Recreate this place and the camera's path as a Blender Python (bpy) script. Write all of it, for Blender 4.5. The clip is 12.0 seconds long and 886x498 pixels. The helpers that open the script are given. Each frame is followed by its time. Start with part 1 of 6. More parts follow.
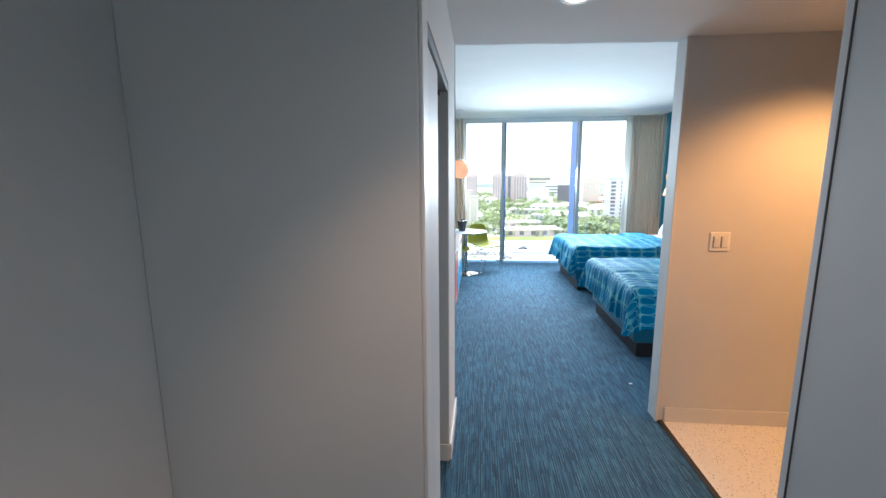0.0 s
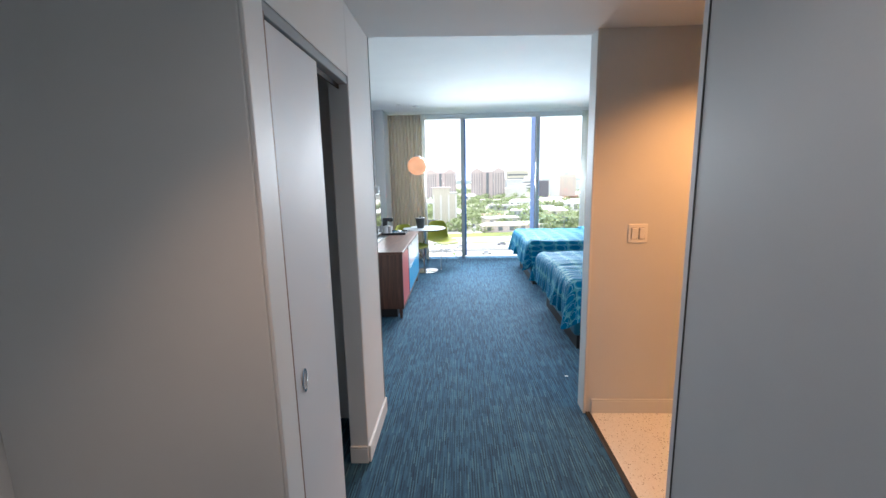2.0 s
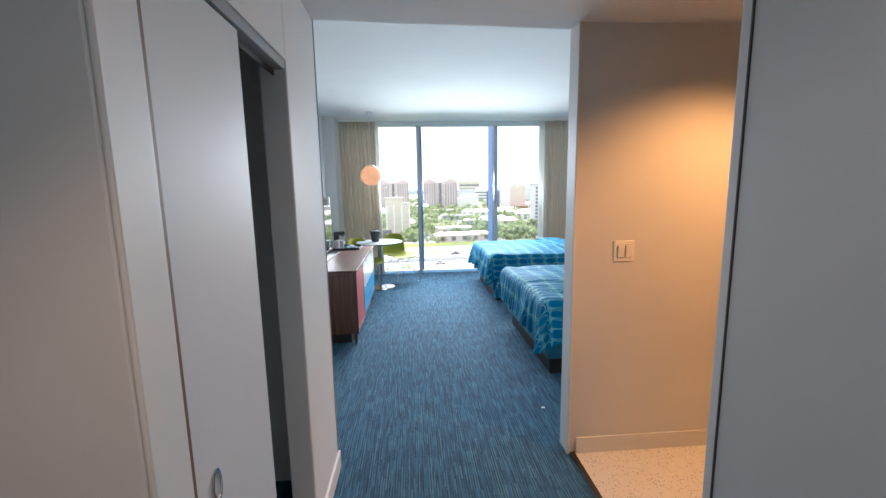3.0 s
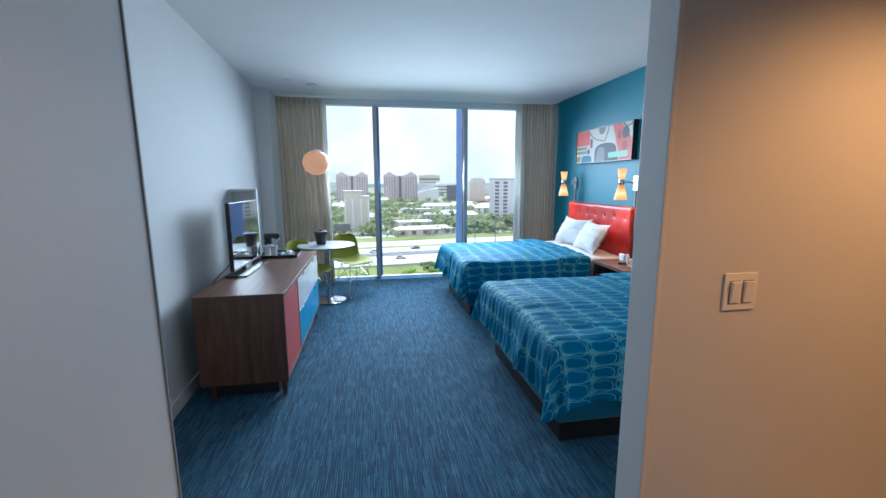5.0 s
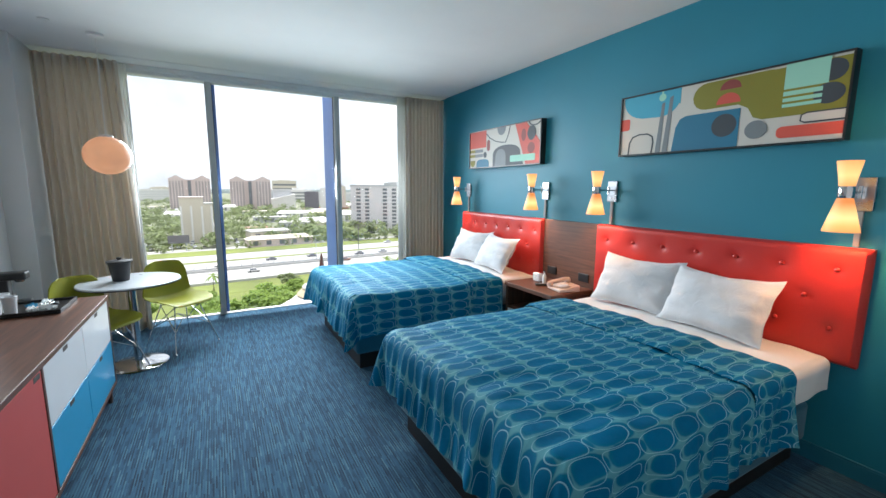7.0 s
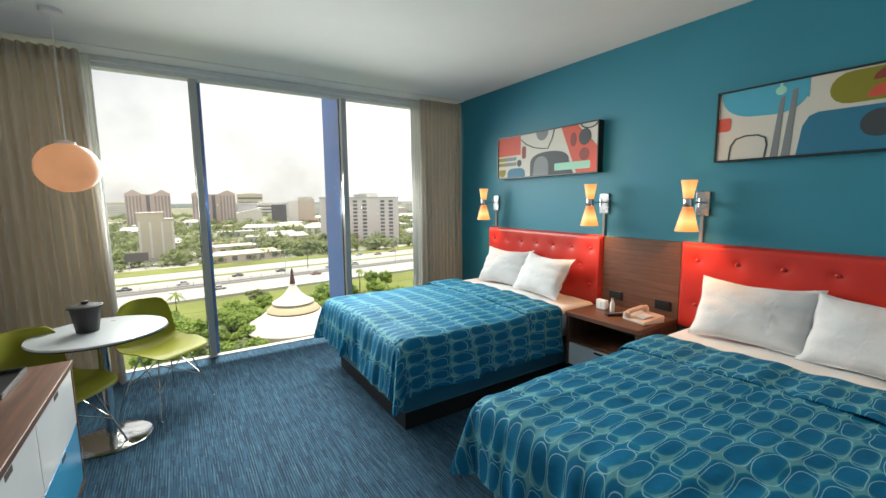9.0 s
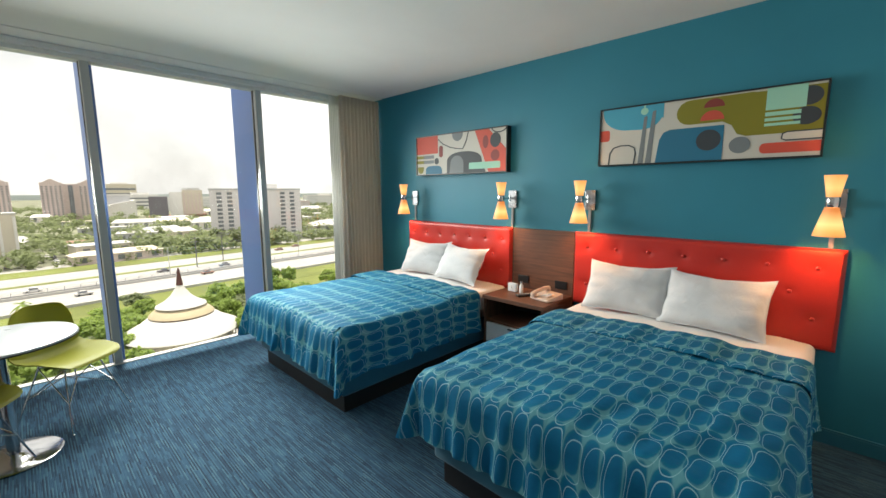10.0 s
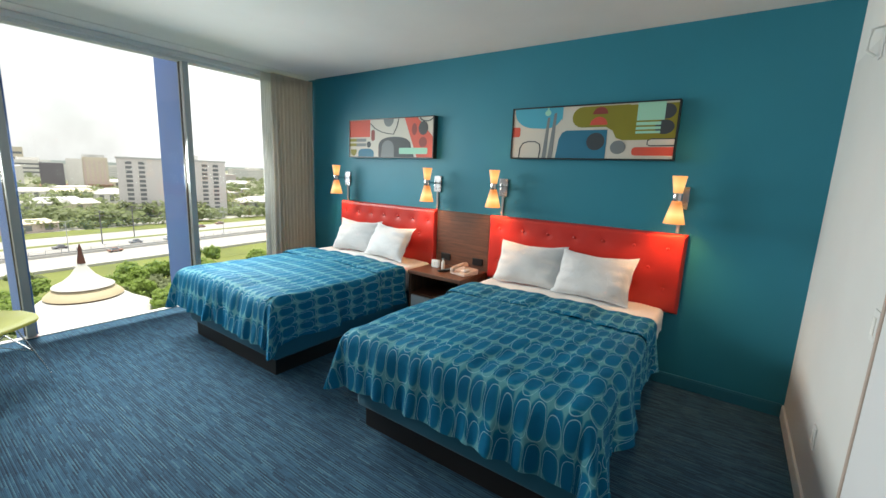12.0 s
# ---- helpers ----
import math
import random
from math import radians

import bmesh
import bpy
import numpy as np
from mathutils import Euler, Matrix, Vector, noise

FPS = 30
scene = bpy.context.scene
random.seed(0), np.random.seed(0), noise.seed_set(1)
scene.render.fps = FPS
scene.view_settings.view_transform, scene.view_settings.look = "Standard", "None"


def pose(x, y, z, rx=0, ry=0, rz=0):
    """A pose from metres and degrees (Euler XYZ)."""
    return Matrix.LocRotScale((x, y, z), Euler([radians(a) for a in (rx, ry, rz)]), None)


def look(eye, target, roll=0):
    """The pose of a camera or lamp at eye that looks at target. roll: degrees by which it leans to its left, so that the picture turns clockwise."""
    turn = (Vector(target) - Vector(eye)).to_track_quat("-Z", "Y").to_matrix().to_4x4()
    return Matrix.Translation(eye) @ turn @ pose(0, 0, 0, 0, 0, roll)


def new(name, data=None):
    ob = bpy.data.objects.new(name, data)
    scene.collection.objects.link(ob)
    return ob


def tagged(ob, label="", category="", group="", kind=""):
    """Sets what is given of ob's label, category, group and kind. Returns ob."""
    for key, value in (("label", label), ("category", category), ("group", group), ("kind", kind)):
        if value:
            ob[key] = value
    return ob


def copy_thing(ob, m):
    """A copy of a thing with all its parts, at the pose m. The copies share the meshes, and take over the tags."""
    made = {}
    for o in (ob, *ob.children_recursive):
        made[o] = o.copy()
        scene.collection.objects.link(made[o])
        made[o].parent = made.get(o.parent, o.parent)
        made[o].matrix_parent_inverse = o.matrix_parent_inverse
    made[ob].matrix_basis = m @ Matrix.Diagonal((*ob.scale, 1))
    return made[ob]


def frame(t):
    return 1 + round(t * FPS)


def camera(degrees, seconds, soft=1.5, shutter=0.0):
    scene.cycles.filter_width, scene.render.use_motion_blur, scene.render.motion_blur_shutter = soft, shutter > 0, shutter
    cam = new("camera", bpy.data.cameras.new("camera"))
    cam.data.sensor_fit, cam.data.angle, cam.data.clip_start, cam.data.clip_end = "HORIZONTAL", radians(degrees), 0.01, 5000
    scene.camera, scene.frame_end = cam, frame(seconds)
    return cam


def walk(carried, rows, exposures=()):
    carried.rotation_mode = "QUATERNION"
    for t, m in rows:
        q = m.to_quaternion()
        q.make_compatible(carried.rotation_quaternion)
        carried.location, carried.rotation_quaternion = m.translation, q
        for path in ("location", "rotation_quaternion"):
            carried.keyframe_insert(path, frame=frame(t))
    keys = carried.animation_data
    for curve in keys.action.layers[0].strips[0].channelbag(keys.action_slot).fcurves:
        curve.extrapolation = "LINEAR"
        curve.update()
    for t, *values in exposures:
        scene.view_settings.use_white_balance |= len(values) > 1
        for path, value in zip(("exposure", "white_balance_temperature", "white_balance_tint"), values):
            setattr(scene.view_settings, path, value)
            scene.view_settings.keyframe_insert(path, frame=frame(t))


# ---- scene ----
cam = camera(94.6, 12.0)
PATH = [
    (0, (-0.378, 0.138, 1.563), (-0.558, 2.104, 1.241), -0.3),
    (0.5, (-0.184, 0.189, 1.549), (-0.173, 2.16, 1.215), -0.0),
    (1, (-0.081, 0.195, 1.556), (-0.036, 2.172, 1.258), -0.5),
    (1.5, (-0.027, 0.181, 1.55), (-0.091, 2.153, 1.22), -1.5),
    (2, (-0.016, 0.207, 1.55), (-0.1, 2.177, 1.213), -1.2),
    (2.5, (-0.038, 0.361, 1.54), (-0.005, 2.335, 1.217), -1.0),
    (3, (-0.082, 0.591, 1.556), (0.061, 2.564, 1.263), -1.0),
    (3.2, (-0.082, 0.676, 1.549), (0.09, 2.649, 1.267), -0.9),
    (4.8, (-0.034, 1.588, 1.536), (0.274, 3.536, 1.207), -0.1),
    (5, (-0.025, 1.698, 1.531), (0.31, 3.643, 1.207), -0.2),
    (5.5, (0.05, 1.979, 1.538), (0.441, 3.918, 1.247), 0.2),
    (6, (0.042, 2.246, 1.509), (0.515, 4.172, 1.247), 0.4),
    (6.5, (0.035, 2.558, 1.524), (0.76, 4.402, 1.25), -0.1),
    (6.7, (0.052, 2.682, 1.521), (0.886, 4.477, 1.233), 0.2),
    (8.3, (0.051, 3.481, 1.537), (1.181, 5.108, 1.263), -0.5),
    (8.5, (-0.007, 3.579, 1.539), (1.104, 5.22, 1.27), -0.6),
    (9, (-0.16, 3.748, 1.555), (0.921, 5.413, 1.315), -0.5),
    (9.5, (-0.325, 3.728, 1.569), (0.913, 5.281, 1.332), -0.7),
    (10, (-0.453, 3.638, 1.588), (0.971, 5.015, 1.309), -0.2),
    (10.5, (-0.521, 3.503, 1.585), (1.0, 4.765, 1.28), 1.5),
    (11, (-0.584, 3.421, 1.597), (0.996, 4.604, 1.281), 1.2),
    (11.5, (-0.648, 3.385, 1.605), (0.964, 4.519, 1.264), 1.4),
    (12, (-0.671, 3.324, 1.613), (0.939, 4.454, 1.254), 2.4),
]
EXPOSURES = [(0.0, 1.68, 5600, 11), (1.5, 1.60, 5800, 14), (3.0, 1.47, 5850, 14), (5.0, 0.82, 5200, 11), (5.5, 0.75, 5100, 11), (6.0, 0.82, 5900, 13), (6.5, 0.90, 6000, 14), (8.5, 0.70, 6700, 11), (9.5, 0.66, 7150, 13), (12.0, 0.72, 6800, 11)]
walk(cam, [(t, look(eye, target, roll)) for t, eye, target, roll in PATH], EXPOSURES)

# ---- world and lights ----
SUN_EL, SUN_AZ = radians(83.0), radians(8)
world = bpy.data.worlds.new("sky")
scene.world = world
world.use_nodes = True
wn = world.node_tree
sky = wn.nodes.new("ShaderNodeTexSky")
sky.sky_type, sky.sun_disc, sky.sun_elevation, sky.sun_rotation = "NISHITA", False, SUN_EL, SUN_AZ
sky.air_density, sky.dust_density, sky.ozone_density = 1.0, 4.0, 1.0
cl = wn.nodes.new("ShaderNodeTexNoise")
cl.inputs["Scale"].default_value, cl.inputs["Detail"].default_value = 3.2, 7
cr = wn.nodes.new("ShaderNodeValToRGB")
cr.color_ramp.elements[0].position, cr.color_ramp.elements[1].position = 0.36, 0.62
cm = wn.nodes.new("ShaderNodeMix")
cm.data_type = "RGBA"
tc = wn.nodes.new("ShaderNodeTexCoord")
wn.links.new(tc.outputs["Generated"], cl.inputs["Vector"])
wn.links.new(cl.outputs["Fac"], cr.inputs["Fac"])
wn.links.new(cr.outputs["Color"], cm.inputs[0])
wn.links.new(sky.outputs["Color"], cm.inputs[6])
cm.inputs[7].default_value = (15.5, 15.7, 16.0, 1)
cr.color_ramp.elements[0].color = (0.5, 0.5, 0.5, 1)
wn.links.new(cm.outputs[2], wn.nodes["Background"].inputs["Color"])
wn.nodes["Background"].inputs["Strength"].default_value = 0.062


def lamp(name, kind, m, watts, color, size=0.1, spot=None, size_y=None, spread=180):
    d = bpy.data.lights.new(name, kind)
    d.energy, d.color = watts if kind == "SUN" else watts * 0.333, color
    if kind == "AREA":
        d.shape, d.size, d.size_y = "RECTANGLE", size, size_y or size
        d.spread = radians(spread)
    elif kind == "SUN":
        d.angle = size
    else:
        d.shadow_soft_size = size
    if spot:
        d.spot_size, d.spot_blend = radians(spot), 0.7
    ob = new(name, d)
    ob.matrix_world = m
    return ob


sun_dir = Vector((math.sin(SUN_AZ) * math.cos(SUN_EL), math.cos(SUN_AZ) * math.cos(SUN_EL), math.sin(SUN_EL)))
lamp("sun", "SUN", look(sun_dir * 50, (0, 0, 0)), 5.0, (1, 0.95, 0.88), radians(2))
lamp("window_daylight", "AREA", look((0.83, 8.322, 1.92), (0.83, 0, -1.45)), 206, (0.92, 1.0, 0.985), 2.8, None, 1.14, 122)
lamp("entry_downlight", "SPOT", look((-0.40, 0.70, 2.36), (-0.42, 0.75, 0)), 33, (1, 0.60, 0.34), 0.04, 80)
lamp("door_downlight", "SPOT", look((0.0, -0.65, 2.36), (0.05, -0.3, 0)), 8.5, (1, 0.84, 0.70), 0.08, 165)
lamp("hall_downlight", "SPOT", look((0.15, 0.75, 2.36), (0.18, 0.75, 0)), 15, (1, 0.86, 0.74), 0.06, 150)
lamp("ceiling_downlight", "SPOT", look((0.045, 2.16, 2.35), (0.045, 2.1, 0)), 14, (1, 0.82, 0.66), 0.05, 110)
lamp("vanity_downlight", "SPOT", look((1.75, 1.90, 2.36), (1.30, 2.74, 0.32)), 205, (1.0, 0.44, 0.13), 0.10, 102)


# ---- materials ----
def nodes_of(name):
    m = bpy.data.materials.new(name)
    m.use_nodes = True
    nt = m.node_tree
    return m, nt, nt.nodes["Principled BSDF"]


def node(nt, kind, **kw):
    n = nt.nodes.new("ShaderNode" + kind)
    for k, v in kw.items():
        n.inputs[k].default_value = v
    return n


def ramp(nt, stops, interp="LINEAR"):
    r = nt.nodes.new("ShaderNodeValToRGB")
    r.color_ramp.interpolation = interp
    el = r.color_ramp.elements
    while len(el) < len(stops):
        el.new(0.5)
    for e, (p, c) in zip(el, stops):
        e.position, e.color = p, (*c, 1)
    return r


def calc(nt, op, a, b=None, c=None):
    n = nt.nodes.new("ShaderNodeMath")
    n.operation = op
    for i, v in enumerate((a, b, c)):
        if v is None:
            continue
        if isinstance(v, (int, float)):
            n.inputs[i].default_value = v
        else:
            nt.links.new(v, n.inputs[i])
    return n.outputs[0]


def bump(nt, bs, height, strength, dist=0.002):
    b = node(nt, "Bump", Strength=strength, Distance=dist)
    nt.links.new(height, b.inputs["Height"])
    nt.links.new(b.outputs[0], bs.inputs["Normal"])


def paint(name, color, rough=0.6, metal=0.0, var=0.06, grain=260, relief=0.12, dist=0.0006, blotch=2.5, sheen=0.0, coat=0.0):
    """A surface of one colour with fine grain and broad unevenness."""
    m, nt, bs = nodes_of(name)
    tcn = nt.nodes.new("ShaderNodeTexCoord")
    big = node(nt, "TexNoise", Scale=blotch, Detail=4)
    fine = node(nt, "TexNoise", Scale=grain, Detail=3)
    for n in (big, fine):
        nt.links.new(tcn.outputs["Object"], n.inputs["Vector"])
    s = calc(nt, "ADD", calc(nt, "MULTIPLY", big.outputs["Fac"], 0.7), calc(nt, "MULTIPLY", fine.outputs["Fac"], 0.3))
    r = ramp(nt, [(0.3, tuple(max(0, c * (1 - var)) for c in color)), (0.7, tuple(min(1, c * (1 + var)) for c in color))])
    nt.links.new(s, r.inputs["Fac"])
    nt.links.new(r.outputs["Color"], bs.inputs["Base Color"])
    rr = calc(nt, "MULTIPLY_ADD", big.outputs["Fac"], 0.14, rough - 0.07)
    nt.links.new(rr, bs.inputs["Roughness"])
    bs.inputs["Metallic"].default_value = metal
    bs.inputs["Sheen Weight"].default_value = sheen
    bs.inputs["Coat Weight"].default_value = coat
    if relief:
        bump(nt, bs, fine.outputs["Fac"], relief, dist)
    return m


def wood(name, dark, light, rough=0.38, axis="Y"):
    m, nt, bs = nodes_of(name)
    tcn = nt.nodes.new("ShaderNodeTexCoord")
    mp = nt.nodes.new("ShaderNodeMapping")
    mp.inputs["Scale"].default_value = {"Y": (26, 1.6, 26), "X": (1.6, 26, 26), "Z": (26, 26, 1.6)}[axis]
    nt.links.new(tcn.outputs["Object"], mp.inputs["Vector"])
    g = node(nt, "TexNoise", Scale=1.0, Detail=8, Distortion=1.2)
    f = node(nt, "TexNoise", Scale=7.0, Detail=4)
    for n in (g, f):
        nt.links.new(mp.outputs[0], n.inputs["Vector"])
    s = calc(nt, "ADD", calc(nt, "MULTIPLY", g.outputs["Fac"], 0.75), calc(nt, "MULTIPLY", f.outputs["Fac"], 0.25))
    r = ramp(nt, [(0.33, dark), (0.52, tuple((a + b) / 2 for a, b in zip(dark, light))), (0.68, light)])
    nt.links.new(s, r.inputs["Fac"])
    nt.links.new(r.outputs["Color"], bs.inputs["Base Color"])
    bs.inputs["Roughness"].default_value = rough
    bump(nt, bs, f.outputs["Fac"], 0.08, 0.0006)
    return m


def carpet_material():
    m, nt, bs = nodes_of("carpet")
    tcn = nt.nodes.new("ShaderNodeTexCoord")
    sp = nt.nodes.new("ShaderNodeSeparateXYZ")
    nt.links.new(tcn.outputs["Object"], sp.inputs[0])
    ix = calc(nt, "FLOOR", calc(nt, "DIVIDE", sp.outputs[0], 0.0068))
    wn1 = nt.nodes.new("ShaderNodeTexWhiteNoise")
    wn1.noise_dimensions = "1D"
    nt.links.new(ix, wn1.inputs["W"])
    yy = calc(nt, "ADD", calc(nt, "DIVIDE", sp.outputs[1], 0.105), calc(nt, "MULTIPLY", wn1.outputs["Value"], 17.0))
    iy = calc(nt, "FLOOR", yy)
    cb = nt.nodes.new("ShaderNodeCombineXYZ")
    nt.links.new(ix, cb.inputs[0])
    nt.links.new(iy, cb.inputs[1])
    wn2 = nt.nodes.new("ShaderNodeTexWhiteNoise")
    wn2.noise_dimensions = "2D"
    nt.links.new(cb.outputs[0], wn2.inputs["Vector"])
    big = node(nt, "TexNoise", Scale=9.0, Detail=2)
    nt.links.new(tcn.outputs["Object"], big.inputs["Vector"])
    odd = calc(nt, "MULTIPLY", calc(nt, "FLOORED_MODULO", ix, 2.0), 0.28)
    v = calc(nt, "ADD", calc(nt, "MULTIPLY_ADD", wn2.outputs["Value"], 0.52, odd), calc(nt, "MULTIPLY_ADD", big.outputs["Fac"], 0.4, -0.13))
    r = ramp(nt, CARPET, "LINEAR")
    nt.links.new(v, r.inputs["Fac"])
    nt.links.new(r.outputs["Color"], bs.inputs["Base Color"])
    bs.inputs["Roughness"].default_value = 0.95
    fx = calc(nt, "PINGPONG", calc(nt, "DIVIDE", sp.outputs[0], 0.0068), 0.5)
    pile = node(nt, "TexNoise", Scale=420.0, Detail=2)
    nt.links.new(tcn.outputs["Object"], pile.inputs["Vector"])
    bump(nt, bs, calc(nt, "ADD", calc(nt, "ADD", fx, calc(nt, "MULTIPLY", pile.outputs["Fac"], 0.8)), calc(nt, "MULTIPLY", wn2.outputs["Value"], 0.5)), 0.55, 0.003)
    return m


CARPET = [(0.0, (0.007, 0.024, 0.050)), (0.32, (0.013, 0.050, 0.096)), (0.54, (0.024, 0.090, 0.158)), (0.80, (0.046, 0.134, 0.202)), (1.0, (0.095, 0.190, 0.245))]


def spread_material():
    """Printed cotton sateen: rows of soft ovals, a loose pale line round each, pale stars where four of them meet."""
    m, nt, bs = nodes_of("bedspread_print")
    uv = nt.nodes.new("ShaderNodeUVMap")
    uv.uv_map = "cloth"

    def cells(seed, wobble, reach, p, q):
        """How far out of its oval a place lies, and a number for the cell."""
        wob = node(nt, "TexNoise", Scale=4.6, Detail=1)
        wob.noise_dimensions = "4D"
        wob.inputs["W"].default_value = seed
        nt.links.new(uv.outputs[0], wob.inputs["Vector"])
        ofs = nt.nodes.new("ShaderNodeVectorMath")
        ofs.operation = "MULTIPLY_ADD"
        nt.links.new(wob.outputs["Color"], ofs.inputs[0])
        ofs.inputs[1].default_value = (*wobble, 0)
        nt.links.new(uv.outputs[0], ofs.inputs[2])
        sp = nt.nodes.new("ShaderNodeSeparateXYZ")
        nt.links.new(ofs.outputs[0], sp.inputs[0])
        u, v = calc(nt, "DIVIDE", sp.outputs[0], 0.180), calc(nt, "DIVIDE", sp.outputs[1], 0.078)
        cb = nt.nodes.new("ShaderNodeCombineXYZ")
        nt.links.new(calc(nt, "FLOOR", u), cb.inputs[0])
        nt.links.new(calc(nt, "FLOOR", v), cb.inputs[1])
        wn = nt.nodes.new("ShaderNodeTexWhiteNoise")
        wn.noise_dimensions = "2D"
        nt.links.new(cb.outputs[0], wn.inputs["Vector"])
        cu = calc(nt, "ABSOLUTE", calc(nt, "SUBTRACT", calc(nt, "FRACT", u), 0.5))
        cv = calc(nt, "ABSOLUTE", calc(nt, "SUBTRACT", calc(nt, "FRACT", v), 0.5))
        grow = calc(nt, "MULTIPLY", calc(nt, "MULTIPLY_ADD", wn.outputs["Value"], 0.16, 0.90), 0.5 * reach)
        d = calc(nt, "POWER", calc(nt, "ADD", calc(nt, "POWER", calc(nt, "DIVIDE", cu, grow), p), calc(nt, "POWER", calc(nt, "DIVIDE", cv, grow), q)), 0.4)
        return d, wn.outputs["Value"]

    def blend(fac, under, over):
        mx = nt.nodes.new("ShaderNodeMix")
        mx.data_type = "RGBA"
        nt.links.new(fac, mx.inputs[0])
        for c, i in ((under, 6), (over, 7)):
            if isinstance(c, tuple):
                mx.inputs[i].default_value = (*c, 1)
            else:
                nt.links.new(c, mx.inputs[i])
        return mx.outputs[2]

    def soft_step(x, lo, hi):
        mr = nt.nodes.new("ShaderNodeMapRange")
        mr.interpolation_type = "SMOOTHSTEP"
        nt.links.new(x, mr.inputs[0])
        mr.inputs[1].default_value, mr.inputs[2].default_value = lo, hi
        return mr.outputs[0]

    soft = node(nt, "TexNoise", Scale=45.0, Detail=2)
    nt.links.new(uv.outputs[0], soft.inputs["Vector"])
    fray = calc(nt, "MULTIPLY_ADD", soft.outputs["Fac"], 0.10, -0.05)
    d, cell = cells(0.0, (0.070, 0.036), 1.0, 2.9, 2.3)
    e, _ = cells(7.0, (0.120, 0.060), 0.98, 3.2, 2.5)
    d = calc(nt, "ADD", d, fray)
    col = blend(soft_step(d, 0.70, 0.86), SPREAD[0], SPREAD[1])
    col = blend(soft_step(d, 0.90, 1.08), col, SPREAD[3])
    ring = calc(nt, "ABSOLUTE", calc(nt, "SUBTRACT", calc(nt, "ADD", e, calc(nt, "MULTIPLY", fray, 0.3)), 0.93))
    col = blend(calc(nt, "MULTIPLY", calc(nt, "SUBTRACT", 1.0, soft_step(ring, 0.016, 0.040)), 0.8), col, SPREAD[2])
    tint = nt.nodes.new("ShaderNodeMix")
    tint.data_type, tint.blend_type = "RGBA", "MULTIPLY"
    tint.inputs[0].default_value = 1.0
    nt.links.new(col, tint.inputs[6])
    g = ramp(nt, [(0, (0.72, 0.80, 0.84)), (1, (1.05, 1.08, 1.08))])
    weave = node(nt, "TexNoise", Scale=60.0, Detail=4)
    nt.links.new(uv.outputs[0], weave.inputs["Vector"])
    nt.links.new(calc(nt, "ADD", calc(nt, "MULTIPLY", cell, 0.6), calc(nt, "MULTIPLY", weave.outputs["Fac"], 0.4)), g.inputs["Fac"])
    nt.links.new(g.outputs["Color"], tint.inputs[7])
    nt.links.new(tint.outputs[2], bs.inputs["Base Color"])
    bs.inputs["Roughness"].default_value = 0.72
    cl2 = node(nt, "TexNoise", Scale=14.0, Detail=4)
    nt.links.new(uv.outputs[0], cl2.inputs["Vector"])
    bump(nt, bs, cl2.outputs["Fac"], 0.45, 0.012)
    return m


SPREAD = [(0.0008, 0.132, 0.262), (0.0020, 0.150, 0.262), (0.32, 0.55, 0.62), (0.105, 0.315, 0.365)]


def terrazzo_material():
    m, nt, bs = nodes_of("terrazzo")
    tcn = nt.nodes.new("ShaderNodeTexCoord")
    vo = node(nt, "TexVoronoi", Scale=95.0)
    nz = node(nt, "TexNoise", Scale=130.0, Detail=3)
    for n in (vo, nz):
        nt.links.new(tcn.outputs["Object"], n.inputs["Vector"])
    sp = nt.nodes.new("ShaderNodeSeparateColor")
    nt.links.new(vo.outputs["Color"], sp.inputs[0])
    chip = calc(nt, "MULTIPLY", calc(nt, "LESS_THAN", vo.outputs["Distance"], 0.32), calc(nt, "GREATER_THAN", sp.outputs[0], 0.55))
    cc = ramp(nt, [(0, (0.22, 0.18, 0.14)), (0.4, (0.42, 0.35, 0.27)), (0.7, (0.58, 0.52, 0.44)), (1, (0.78, 0.75, 0.70))])
    nt.links.new(sp.outputs[1], cc.inputs["Fac"])
    base = ramp(nt, [(0.3, (0.76, 0.72, 0.64)), (0.7, (0.84, 0.81, 0.74))])
    nt.links.new(nz.outputs["Fac"], base.inputs["Fac"])
    mx = nt.nodes.new("ShaderNodeMix")
    mx.data_type = "RGBA"
    nt.links.new(chip, mx.inputs[0])
    nt.links.new(base.outputs["Color"], mx.inputs[6])
    nt.links.new(cc.outputs["Color"], mx.inputs[7])
    nt.links.new(mx.outputs[2], bs.inputs["Base Color"])
    bs.inputs["Roughness"].default_value = 0.35
    return m


def glass_material(name, tint, gloss=0.06):
    """Clear window glass."""
    m, nt, bs = nodes_of(name)
    nt.nodes.remove(bs)
    tr = node(nt, "BsdfTransparent", Color=(*tint, 1))
    gl = node(nt, "BsdfGlossy", Roughness=0.01)
    lw = node(nt, "LayerWeight", Blend=0.25)
    mx = nt.nodes.new("ShaderNodeMixShader")
    nt.links.new(calc(nt, "MULTIPLY_ADD", lw.outputs["Fresnel"], 0.35, gloss * 0.3), mx.inputs[0])
    nt.links.new(tr.outputs[0], mx.inputs[1])
    nt.links.new(gl.outputs[0], mx.inputs[2])
    nt.links.new(mx.outputs[0], nt.nodes["Material Output"].inputs["Surface"])
    return m


